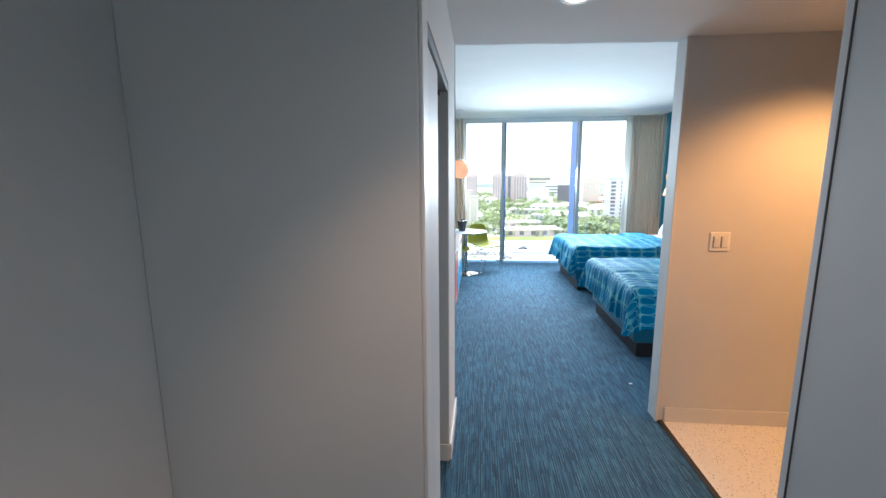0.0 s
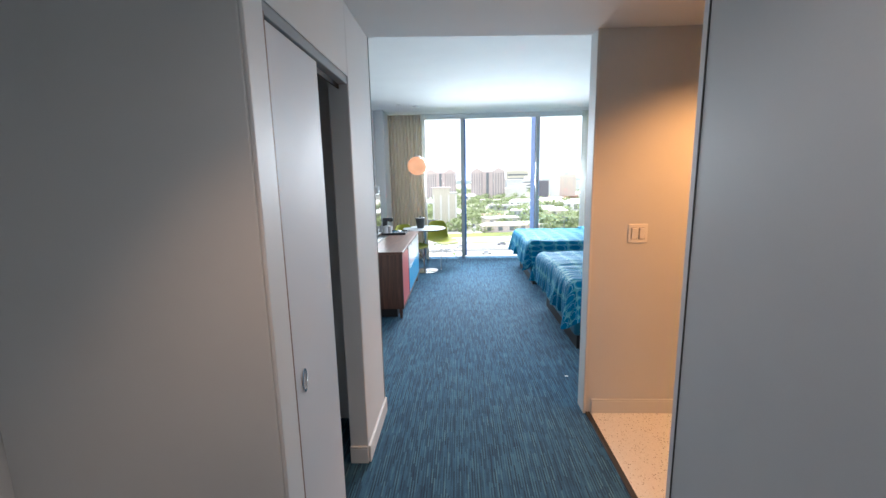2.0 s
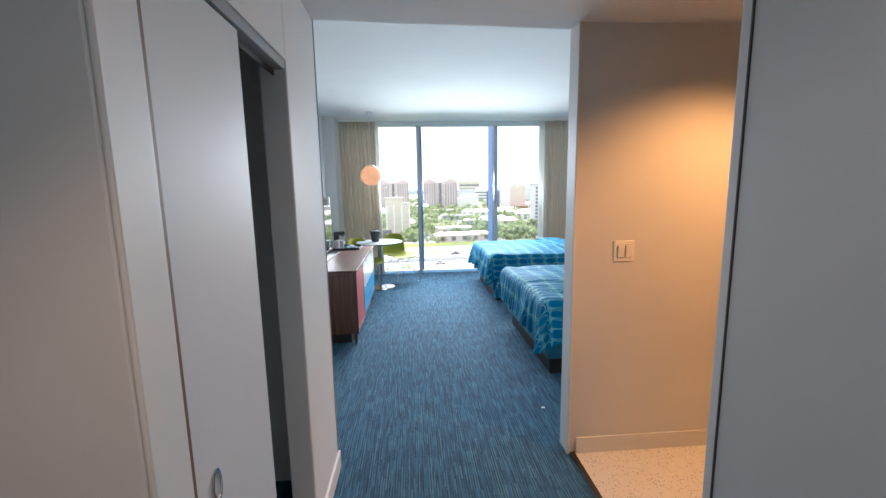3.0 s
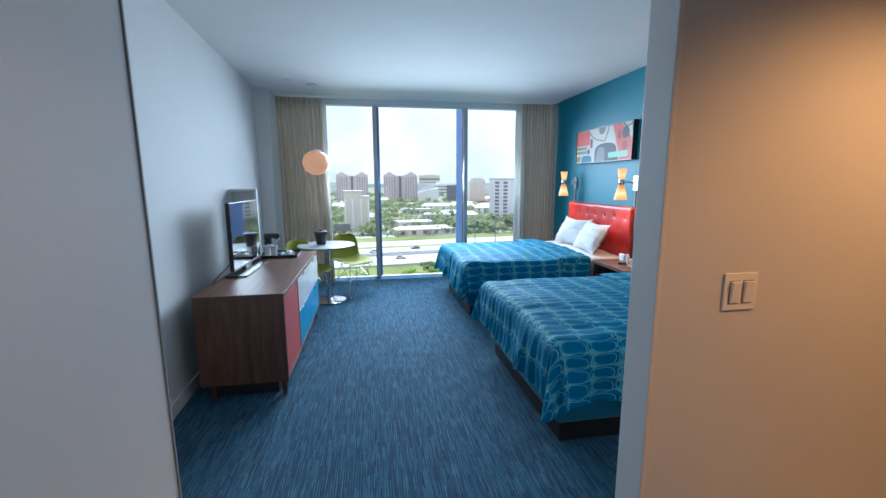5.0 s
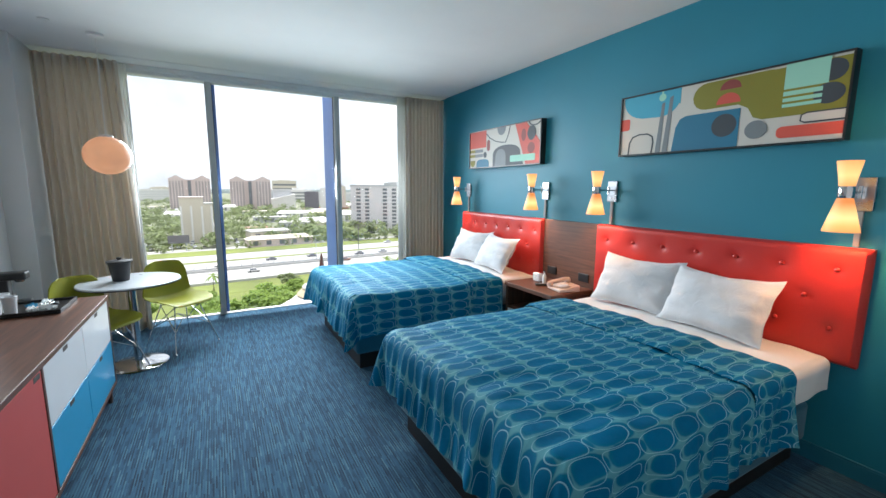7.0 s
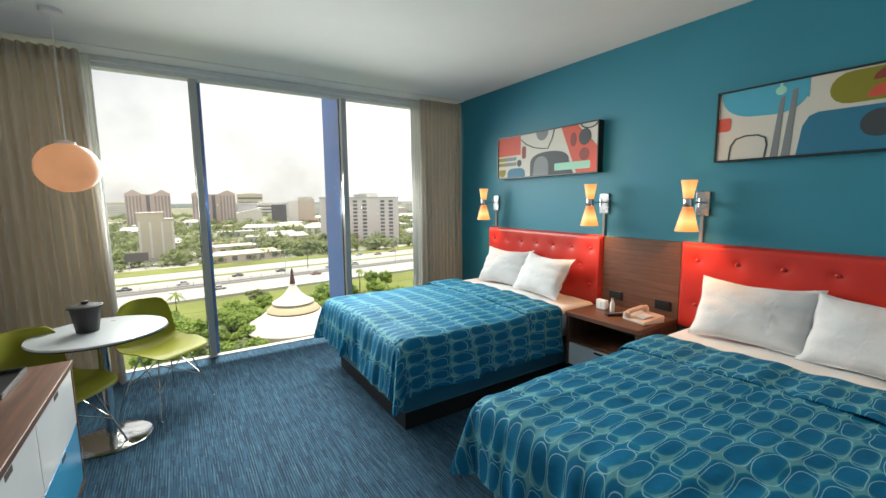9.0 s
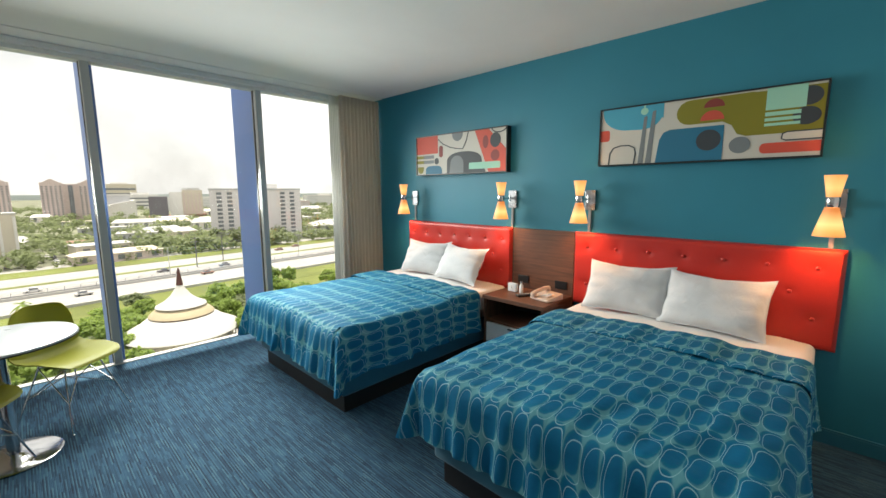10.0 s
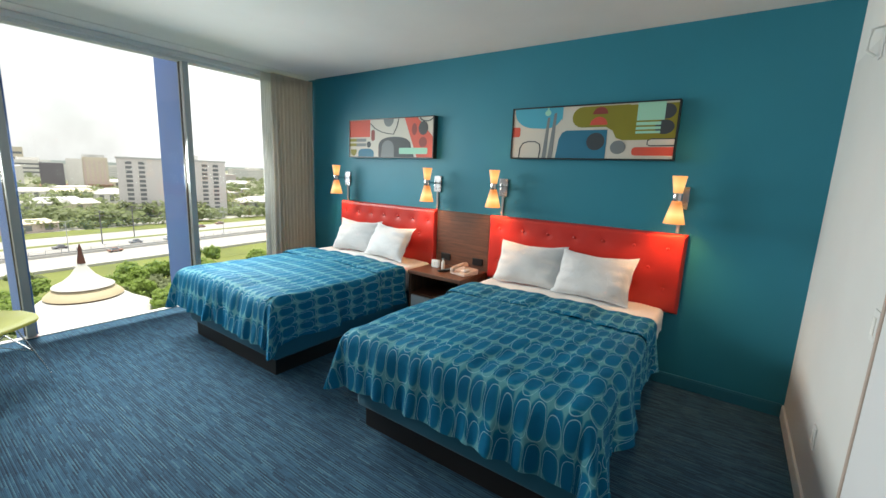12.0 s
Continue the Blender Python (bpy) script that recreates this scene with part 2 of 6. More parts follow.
def glow_material(name, color, strength, base=(0.8, 0.75, 0.65)):
    m, nt, bs = nodes_of(name)
    bs.inputs["Base Color"].default_value = (*base, 1)
    bs.inputs["Roughness"].default_value = 0.4
    tcn = nt.nodes.new("ShaderNodeTexCoord")
    nz = node(nt, "TexNoise", Scale=9.0, Detail=2)
    nt.links.new(tcn.outputs["Object"], nz.inputs["Vector"])
    bs.inputs["Emission Color"].default_value = (*color, 1)
    nt.links.new(calc(nt, "MULTIPLY_ADD", nz.outputs["Fac"], strength * 0.17, strength * 0.255), bs.inputs["Emission Strength"])
    return m


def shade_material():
    """Lamp shades with the glow of two bulbs painted as emission by height: brightest round each bulb."""
    m, nt, bs = nodes_of("shade_cloth_glow")
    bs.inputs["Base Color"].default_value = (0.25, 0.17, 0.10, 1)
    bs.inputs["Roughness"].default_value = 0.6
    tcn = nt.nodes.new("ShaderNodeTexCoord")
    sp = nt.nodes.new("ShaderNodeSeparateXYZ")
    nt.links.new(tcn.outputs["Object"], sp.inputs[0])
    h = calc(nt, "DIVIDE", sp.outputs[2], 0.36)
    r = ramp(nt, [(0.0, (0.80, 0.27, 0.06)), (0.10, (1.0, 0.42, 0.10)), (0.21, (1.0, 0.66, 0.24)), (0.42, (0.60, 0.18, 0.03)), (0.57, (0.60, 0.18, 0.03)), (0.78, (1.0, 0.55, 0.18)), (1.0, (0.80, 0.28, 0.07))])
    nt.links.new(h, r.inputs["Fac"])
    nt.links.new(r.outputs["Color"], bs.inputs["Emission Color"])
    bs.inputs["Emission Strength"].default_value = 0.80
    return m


def cloth_material(name, color, transl=0.25, stripe=0.0):
    m, nt, bs = nodes_of(name)
    tcn = nt.nodes.new("ShaderNodeTexCoord")
    wv = node(nt, "TexNoise", Scale=380.0, Detail=2)
    bg = node(nt, "TexNoise", Scale=5.0, Detail=3)
    for n in (wv, bg):
        nt.links.new(tcn.outputs["Object"], n.inputs["Vector"])
    s = calc(nt, "ADD", calc(nt, "MULTIPLY", wv.outputs["Fac"], 0.6), calc(nt, "MULTIPLY", bg.outputs["Fac"], 0.4))
    r = ramp(nt, [(0.3, tuple(c * 0.85 for c in color)), (0.7, tuple(min(1, c * 1.1) for c in color))])
    nt.links.new(s, r.inputs["Fac"])
    nt.links.new(r.outputs["Color"], bs.inputs["Base Color"])
    bs.inputs["Roughness"].default_value = 0.9
    bs.inputs["Sheen Weight"].default_value = 0.2
    bump(nt, bs, wv.outputs["Fac"], 0.2, 0.0008)
    if transl:
        tl = node(nt, "BsdfTranslucent", Color=(*color, 1))
        mx = node(nt, "MixShader", Fac=transl)
        nt.links.new(bs.outputs[0], mx.inputs[1])
        nt.links.new(tl.outputs[0], mx.inputs[2])
        nt.links.new(mx.outputs[0], nt.nodes["Material Output"].inputs["Surface"])
    return m


M_WHITE = paint("white_wall_paint", (0.66, 0.66, 0.65), 0.72, var=0.03, relief=0.25, dist=0.0008)
M_CEIL = paint("ceiling_paint", (0.74, 0.74, 0.73), 0.85, var=0.03, relief=0.3, dist=0.001)
M_BLUE = paint("teal_wall_paint", (0.013, 0.205, 0.290), 0.55, var=0.05, relief=0.25, dist=0.0008)
M_TRIM = paint("white_trim_paint", (0.70, 0.70, 0.69), 0.5, var=0.02)
M_BLUEBASE = paint("teal_trim_paint", (0.020, 0.165, 0.245), 0.4, var=0.03)
M_DOOR = paint("satin_white_door", (0.66, 0.67, 0.69), 0.56, var=0.02, relief=0.03)
M_GREYDOOR = paint("grey_laminate", (0.58, 0.585, 0.59), 0.45, var=0.03, relief=0.05)
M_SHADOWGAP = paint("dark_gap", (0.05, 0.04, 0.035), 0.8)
M_DARKTRIM = paint("dark_bronze_trim", (0.045, 0.035, 0.03), 0.45, metal=0.3)
M_ALU = paint("grey_aluminium", (0.28, 0.30, 0.31), 0.75, metal=0.0, var=0.05, relief=0.04)
M_FIN = paint("blue_fin_paint", (0.11, 0.22, 0.55), 0.5, var=0.05, relief=0.03)
M_CHROME = paint("chrome", (0.62, 0.62, 0.63), 0.16, metal=1.0, var=0.02, relief=0)
M_PLATE = paint("satin_chrome", (0.36, 0.37, 0.40), 0.28, metal=1.0, var=0.05, relief=0)
M_CARPET = carpet_material()
M_SPREAD = spread_material()
M_TERRAZZO = terrazzo_material()
M_GLASS = glass_material("clear_window_glass", (0.94, 0.96, 0.95))
M_MULLION = paint("grey_powder_coat", (0.44, 0.46, 0.46), 0.5, var=0.05, relief=0.04)
M_FRAME = paint("pale_grey_powder_coat", (0.70, 0.72, 0.70), 0.55, var=0.05, relief=0.04)
M_CURTAIN = cloth_material("taupe_curtain_cloth", (0.76, 0.695, 0.610), 0.50)
M_SHEER = cloth_material("white_sheer_cloth", (0.90, 0.90, 0.89), 0.78)
M_WALNUT = wood("walnut_veneer", (0.075, 0.030, 0.017), (0.180, 0.070, 0.036), 0.46)
M_WALNUT_Z = wood("walnut_side_veneer", (0.055, 0.022, 0.013), (0.170, 0.072, 0.042), 0.4, "Z")
M_BLACK = paint("black_plastic", (0.012, 0.012, 0.013), 0.35, var=0.1)
M_BLACKWOOD = paint("black_base_board", (0.014, 0.012, 0.012), 0.55, var=0.2)
M_TEALCLOTH = cloth_material("teal_box_spring_cloth", (0.006, 0.125, 0.200), 0)
M_SHEET = cloth_material("white_cotton", (0.70, 0.685, 0.67), 0)
M_PILLOW = cloth_material("white_pillow_cotton", (0.63, 0.635, 0.65), 0)
pnt = M_PILLOW.node_tree
ptc = pnt.nodes.new("ShaderNodeTexCoord")
crease = node(pnt, "TexNoise", Scale=11.0, Detail=4, Distortion=1.4)
pnt.links.new(ptc.outputs["Object"], crease.inputs["Vector"])
bump(pnt, pnt.nodes["Principled BSDF"], crease.outputs["Fac"], 0.6, 0.010)
M_RED = paint("red_leatherette", (0.55, 0.030, 0.020), 0.36, var=0.06, grain=150, relief=0.25, dist=0.001)
M_LIME = paint("lime_plastic", (0.275, 0.275, 0.010), 0.5, var=0.03, relief=0.02)
M_TABLETOP = paint("white_laminate", (0.78, 0.79, 0.80), 0.18, var=0.02, relief=0.02)
M_GLOBE = glow_material("opal_glass_lit", (1.0, 0.42, 0.17), 0.85, (0.30, 0.25, 0.20))
M_SHADE = shade_material()


for dull, level in ((M_DOOR, 0.22), (M_WHITE, 0.3), (M_TRIM, 0.3), (M_SPREAD, 0.10)):
    dull.node_tree.nodes["Principled BSDF"].inputs["Specular IOR Level"].default_value = level


# ---- building helpers ----
def thing(name, at, label, category, group="", kind="", rz=0.0):
    e = new(name)
    e.matrix_world = pose(*at, 0, 0, rz)
    e.empty_display_size = 0.1
    return tagged(e, label, category, group, kind)


def mesh_of(name, bm, mats, smooth=False):
    bmesh.ops.recalc_face_normals(bm, faces=bm.faces[:])
    me = bpy.data.meshes.new(name)
    if smooth:
        for f in bm.faces:
            f.smooth = True
        for e in bm.edges:
            if len(e.link_faces) == 2 and e.calc_face_angle(0) > 0.7:
                e.smooth = False
    bm.to_mesh(me)
    bm.free()
    for x in (mats if isinstance(mats, (list, tuple)) else [mats]):
        me.materials.append(x)
    return me


def world_of(ob):
    m = ob.matrix_basis.copy()
    while ob.parent:
        ob = ob.parent
        m = ob.matrix_basis @ m
    return m


def part(name, bm, material, parent=None, label="", smooth=False):
    """One mesh, given in world places, as a part of its thing (or on its own)."""
    if parent:
        bm.transform(world_of(parent).inverted())
    ob = new(name, mesh_of(name, bm, material, smooth))
    if parent:
        ob.parent = parent
    return tagged(ob, label)


def struct(name, bm, material, label, category, smooth=False, parent=None):
    ob = part(name, bm, material, parent, "", smooth)
    return tagged(ob, label, category, "", "structure")


def box(x0, x1, y0, y1, z0, z1, bevel=0.0, bm=None, seg=2):
    own = bmesh.new()
    bmesh.ops.create_cube(own, size=1.0, matrix=Matrix.LocRotScale(((x0 + x1) / 2, (y0 + y1) / 2, (z0 + z1) / 2), None, (abs(x1 - x0), abs(y1 - y0), abs(z1 - z0))))
    if bevel:
        bmesh.ops.bevel(own, geom=own.edges[:], offset=bevel, segments=seg, profile=0.5, affect="EDGES", clamp_overlap=True)
    if bm is None:
        return own
    return merge(bm, own)


def merge(bm, other):
    me = bpy.data.meshes.new("tmp")
    other.to_mesh(me)
    other.free()
    bm.from_mesh(me)
    bpy.data.meshes.remove(me)
    return bm


def rod(points, r, sides=8, bm=None, r2=None):
    """A round bar through points."""
    out = bm or bmesh.new()
    pts = [Vector(p) for p in points]
    rings = []
    for i, p in enumerate(pts):
        d = (pts[min(i + 1, len(pts) - 1)] - pts[max(i - 1, 0)]).normalized()
        q = d.to_track_quat("Z", "Y").to_matrix()
        rad = r if r2 is None else r + (r2 - r) * i / (len(pts) - 1)
        rings.append([out.verts.new(p + q @ Vector((rad * math.cos(2 * math.pi * k / sides), rad * math.sin(2 * math.pi * k / sides), 0))) for k in range(sides)])
    for a, b in zip(rings, rings[1:]):
        for k in range(sides):
            out.faces.new((a[k], a[(k + 1) % sides], b[(k + 1) % sides], b[k]))
    out.faces.new(rings[0][::-1])
    out.faces.new(rings[-1])
    return out


def lathe(x, y, profile, sides=32, bm=None, close=False):
    """A turned shape: profile of (radius, z)."""
    out = bm or bmesh.new()
    rings = [[out.verts.new((x + max(r, 1e-4) * math.cos(2 * math.pi * k / sides), y + max(r, 1e-4) * math.sin(2 * math.pi * k / sides), z)) for k in range(sides)] for r, z in profile]
    pairs = list(zip(rings, rings[1:]))
    if close:
        pairs.append((rings[-1], rings[0]))
    for a, b in pairs:
        for k in range(sides):
            out.faces.new((a[k], a[(k + 1) % sides], b[(k + 1) % sides], b[k]))
    if not close:
        out.faces.new(rings[0][::-1])
        out.faces.new(rings[-1])
    return out


def sheet(fn, nu, nv, thick=0.0, uv=None, keep=None):
    """A surface fn(a, b), a and b from 0 to 1, made solid with the given thickness."""
    bm = bmesh.new()
    g = [[bm.verts.new(fn(i / nu, j / nv)) for j in range(nv + 1)] for i in range(nu + 1)]
    layer = bm.loops.layers.uv.new("cloth") if uv else None
    for i in range(nu):
        for j in range(nv):
            if keep and not keep((i + 0.5) / nu, (j + 0.5) / nv):
                continue
            f = bm.faces.new((g[i][j], g[i + 1][j], g[i + 1][j + 1], g[i][j + 1]))
            if uv:
                for lp, (a, b) in zip(f.loops, ((i, j), (i + 1, j), (i + 1, j + 1), (i, j + 1))):
                    lp[layer].uv = uv(a / nu, b / nv)
    if keep:
        bmesh.ops.delete(bm, geom=[v for v in bm.verts if not v.link_faces], context="VERTS")
    if thick:
        bmesh.ops.recalc_face_normals(bm, faces=bm.faces[:])
        bmesh.ops.solidify(bm, geom=bm.faces[:], thickness=thick)
    return bm


# ---- setting ----
XL, XR, YW, ZC, ZH = -1.57, 2.95, 8.36, 2.77, 2.375
HL, HR, YE, YB, YC = -0.54, 0.80, 2.84, 2.74, 2.745
Y0 = -1.2
struct("floor", box(-1.9, HR, Y0 - 0.2, YE, -0.2, 0), M_CARPET, "blue and grey streaked carpet of the entry", "floor")
struct("floor_bedroom", box(-1.9, XR + 0.2, YE, YW, -0.2, 0), M_CARPET, "blue, navy and grey streaked carpet", "floor")
struct("floor_vanity", box(HR + 0.03, XR, Y0 - 0.2, YB, -0.2, 0.003), M_TERRAZZO, "speckled cream terrazzo floor", "floor")
struct("threshold", box(HR, HR + 0.03, 1.4, YB, -0.1, 0.008, 0.002), M_DARKTRIM, "dark metal threshold strip between carpet and terrazzo", "trim")


def askew(bm, y):
    """The edge at y runs out of square: nearer to the entry on the west side."""
    for v in bm.verts:
        if abs(v.co.y - y) < 0.01:
            v.co.y -= (0.785 - v.co.x) * 0.065
    return bm


struct("ceiling", box(-1.9, XR + 0.2, YE + 0.002, YW + 0.10, ZC, ZC + 0.2), M_CEIL, "white painted bedroom ceiling", "ceiling")
struct("ceiling_strip", box(-1.9, 0.784, 2.60, YE + 0.0015, ZC, ZC + 0.1), M_CEIL, "white painted ceiling strip before the entry", "ceiling")
struct("ceiling_entry", askew(box(-1.9, 0.785, Y0 - 0.2, YE, ZH, ZC + 0.2), YE), M_CEIL, "white lowered ceiling of the entry", "ceiling")
struct("ceiling_vanity", box(0.7855, XR + 0.2, Y0 - 0.2, YE, ZH, ZC + 0.2), M_CEIL, "white lowered ceiling of the vanity room", "ceiling")


def wx(y):
    """The face of the west wall, which runs a little out of square."""
    return -1.365 - 0.0505 * (y - 4.5)


def slant(y0, y1, out0, out1, z0, z1):
    """A bar along the west wall, from out0 to out1 metres off its face."""
    bm = bmesh.new()
    lo = [bm.verts.new((wx(y) + o, y, z0)) for y, o in ((y0, out0), (y0, out1), (y1, out1), (y1, out0))]
    hi = [bm.verts.new((v.co.x, v.co.y, z1)) for v in lo]
    bm.faces.new(lo[::-1])
    bm.faces.new(hi)
    for i in range(4):
        bm.faces.new((lo[i], lo[(i + 1) % 4], hi[(i + 1) % 4], hi[i]))
    return bm


def west_wall():
    return slant(2.68, YW + 0.12, -0.2, 0.0, 0, ZC)


struct("wall_east", box(XR, XR + 0.2, YE - 0.1, YW + 0.12, 0, ZC), M_BLUE, "teal painted wall behind the beds", "wall")
struct("wall_west", west_wall(), M_WHITE, "white painted wall behind the dresser", "wall")
struct("column", box(XL + 0.001, -1.350, 7.69, YW + 0.1, 0, ZC, 0.004), M_WHITE, "white boxed-in corner column", "column")
struct("wall_south_bedroom", box(HR - 0.015, XR, YB, YE, 0, ZH), M_WHITE, "white painted partition beside the vanity", "wall")
# closet side
struct("wall_closet_end", box(-1.377, HL - 0.1005, YC - 0.08, YC - 0.001, 0, ZH), M_WHITE, "white end wall of the closet", "wall")
struct("wall_closet_front", box(HL - 0.1, HL, 2.24, YC, 0, ZH, 0.006), M_WHITE, "white wall beside the closet", "wall")
struct("wall_closet_head", box(HL - 0.1, HL, 1.345, 2.24, 2.04, ZH), M_WHITE, "white wall above the closet doors", "wall")
struct("wall_entry", box(-1.377, HL - 0.002, 1.250, 1.34, 0, ZH, 0.004), M_WHITE, "white painted wall of the entry", "wall")
struct("wall_entry_side", box(-1.49, -1.378, Y0, YC - 0.081, 0, ZH), M_WHITE, "white painted side wall of the entry", "wall")
struct("wall_back", box(-1.9, XR, Y0 - 0.15, Y0, 0, ZH), M_WHITE, "white wall at the back of the entry", "wall")
struct("wall_vanity_east", box(XR, XR + 0.2, Y0, YE - 0.1, 0, ZH), M_WHITE, "white wall of the vanity room", "wall")
struct("wall_hall_east", box(HR + 0.002, HR + 0.10, Y0, 1.60, 0, ZH), M_WHITE, "white painted hall wall", "wall")
# ---- window ----
win = tagged(thing("window_1", (0.8, YW, 0), "", ""), "floor-to-ceiling window in grey metal framing", "window", "", "structure")
part("window_frame", box(XL, XR, YW - 0.03, YW + 0.10, 2.69, ZC), M_FRAME, win, "pale grey metal head rail")
part("head_trim", box(XL, XR, YW - 0.075, YW - 0.031, 2.722, ZC - 0.001, 0.003), M_FRAME, win, "pale grey stepped head trim")
part("curtain_track", box(XL, XR, 8.02, 8.20, ZC - 0.007, ZC - 0.001, 0.002), M_CEIL, win, "white ceiling curtain track")
part("window_sill", box(-1.349, XR, YW - 0.035, YW + 0.03, 0.0, 0.012, 0.003), M_TRIM, win, "low white bottom rail")
for x in (-1.33, 0.055, 1.50, 2.93):
    mu = part("mullion", box(x - 0.03, x + 0.03, YW - 0.03, YW + 0.10, 0.013, 2.69, 0.004), M_MULLION, win)
    part("gasket", box(x - 0.036, x + 0.036, YW + 0.03, YW + 0.07, 0.014, 2.69), M_SHADOWGAP, mu, "black rubber glazing gasket")
for a, b in ((-1.30, 0.02), (0.09, 1.465), (1.535, 2.90)):
    p = part("pane", box(a, b, YW + 0.010, YW + 0.020, 0.0125, 2.69), M_GLASS, win, "clear glass")
    p.visible_shadow = False
for x in (0.055, 1.50):
    part("fin", box(x + 0.006, x + 0.066, YW + 0.12, YW + 0.79, -0.6, 3.4, 0.004), M_FIN, win, "blue painted facade fin outside")
struct("facade_slab", box(-8, 10, YW + 0.101, YW + 0.12, ZC + 0.03, ZC + 0.8), M_FIN, "blue facade band above the window", "facade")
struct("facade_below", box(-8, 10, YW + 0.12, YW + 0.3, -1.0, -0.3), M_FIN, "blue facade band below the window", "facade")

# ---- trim of the rooms ----
def base(name, x0, x1, y0, y1, mat, label):
    struct(name, box(x0, x1, y0, y1, 0.0, 0.088, 0.004), mat, label, "baseboard")
    lip = box(min(x0, x1), max(x0, x1), y0, y1, 0.088, 0.1, 0.003)
    struct(name, lip, mat, label, "baseboard")


struct("baseboard_west", slant(YC + 0.014, 7.69, 0.0, 0.013, 0.0, 0.095), M_TRIM, "white baseboard below the white wall", "baseboard")
base("baseboard_east", XR - 0.013, XR, YE + 0.015, 8.05, M_BLUEBASE, "teal baseboard along the teal wall")
base("baseboard_south", 1.264, XR - 0.014, YE, YE + 0.014, M_TRIM, "white baseboard along the partition")
base("baseboard_vanity", HR + 0.034, XR, YB - 0.013, YB, M_TRIM, "cream baseboard above the terrazzo floor")
base("baseboard_closet", HL, HL + 0.013, 2.24, YC - 0.002, M_TRIM, "white baseboard beside the closet")
base("baseboard_closet_end", -1.26, HL + 0.013, YC, YC + 0.013, M_TRIM, "white baseboard on the closet end wall")
base("baseboard_closet_return", HL - 0.1, HL, 2.227, 2.24, M_TRIM, "white baseboard in the closet opening")
struct("door_casing", box(HR - 0.018, HR - 0.001, YB - 0.010, YE + 0.013, 0, ZH - 0.001, 0.003), M_TRIM, "white corner casing of the partition", "trim")
struct("closet_corner_bead", box(HL - 0.012, HL + 0.003, YC - 0.003, YC + 0.003, 0.1, ZH - 0.002), M_ALU, "thin metal corner bead", "trim")

M_EDGETAUPE = paint("taupe_edge_strip", (0.42, 0.33, 0.28), 0.6, var=0.08)
M_BROWNEDGE = paint("brown_edge_band", (0.16, 0.085, 0.05), 0.6, var=0.15)

# closet: frame, sliding doors, track
cf = tagged(thing("closet_frame", (HL, 1.73, 0), "", ""), "white closet frame with a metal sliding track", "frame", "", "structure")
part("jamb", box(HL - 0.0015, HL + 0.010, 1.252, 1.362, 0, ZH - 0.001, 0.004), M_TRIM, cf, "white rounded side jamb")
part("track", box(HL - 0.075, HL - 0.004, 1.305, 2.24, 2.005, 2.04, 0.003), M_ALU, cf, "grey metal sliding track")
part("track_rail", box(HL - 0.050, HL - 0.044, 1.305, 2.24, 1.985, 2.005), M_SHADOWGAP, cf)
part("shadow_gap", box(HL - 0.05, HL + 0.006, 1.3625, 1.3760, 0.02, 2.004), M_BROWNEDGE, cf, "brown edge strip beside the door")
sd = thing("sliding_door", (HL - 0.03, 1.62, 0.012), "satin white sliding closet door standing partly open", "door")
part("leaf", box(HL - 0.045, HL - 0.012, 1.3765, 1.838, 0.012, 2.0, 0.003), M_DOOR, sd)
pull = lathe(0, 0, [(0.024, 0), (0.024, 0.004), (0.019, 0.0045), (0.017, -0.010), (0.0, -0.011)], 28)
pull.transform(Matrix.Translation((HL - 0.0125, 1.485, 0.885)) @ Matrix.Rotation(radians(90), 4, "Y") @ Matrix.Diagonal((1.75, 0.85, 1, 1)))
part("pull", pull, M_CHROME, sd, "oval polished metal flush pull", smooth=True)
sd2 = thing("sliding_door", (HL - 0.07, 1.62, 0.012), "white inner sliding closet door behind the first", "door")
part("leaf", box(HL - 0.09, HL - 0.058, 1.31, 1.80, 0.012, 1.98, 0.003), M_DOOR, sd2)

# hall east: grey sliding door over the wall
gd = thing("sliding_door", (HR - 0.02, 0.6, 0.01), "tall grey laminate sliding door of the vanity room", "door")
part("leaf", box(HR - 0.034, HR - 0.004, -0.55, 1.604, 0.01, ZH - 0.004, 0.002), M_GREYDOOR, gd)
part("edge_band", box(HR - 0.036, HR - 0.003, 1.605, 1.611, 0.01, ZH - 0.004), M_SHADOWGAP, gd, "dark edge band")
struct("door_jamb", box(HR - 0.03, HR + 0.10, 1.612, 1.65, 0, ZH - 0.001, 0.003), M_TRIM, "white jamb of the vanity opening", "trim")

# switch plate
def rocker_switch(x, y, z):
    s = thing("light_switch", (x, y, z - 0.06), "white double rocker light switch on the wall", "switch")
    part("plate", box(x - 0.058, x + 0.058, y - 0.007, y, z - 0.058, z + 0.058, 0.003), M_SWITCH, s)
    for dx in (-0.023, 0.023):
        # the shade in the slot is a thin plate in a darker colour
        part("surround", box(x + dx - 0.0185, x + dx + 0.0185, y - 0.0085, y - 0.007, z - 0.036, z + 0.036), M_SLOTSHADE, s, "darker thin plate painted as the slot's shade round the rocker")
        b = box(-0.0155, 0.0155, -0.007, 0.003, -0.033, 0.033, 0.0015)
        b.transform(Matrix.Translation((x + dx, y - 0.0085, z)) @ Matrix.Rotation(radians(5), 4, "X"))
        part("rocker", b, M_SWITCH, s)


M_SLOTSHADE = paint("switch_slot_shade", (0.34, 0.31, 0.28), 0.5, var=0.02, relief=0)
M_SWITCH = paint("ivory_plastic", (0.84, 0.82, 0.78), 0.35, var=0.02, relief=0)
rocker_switch(1.072, YB, 1.198)

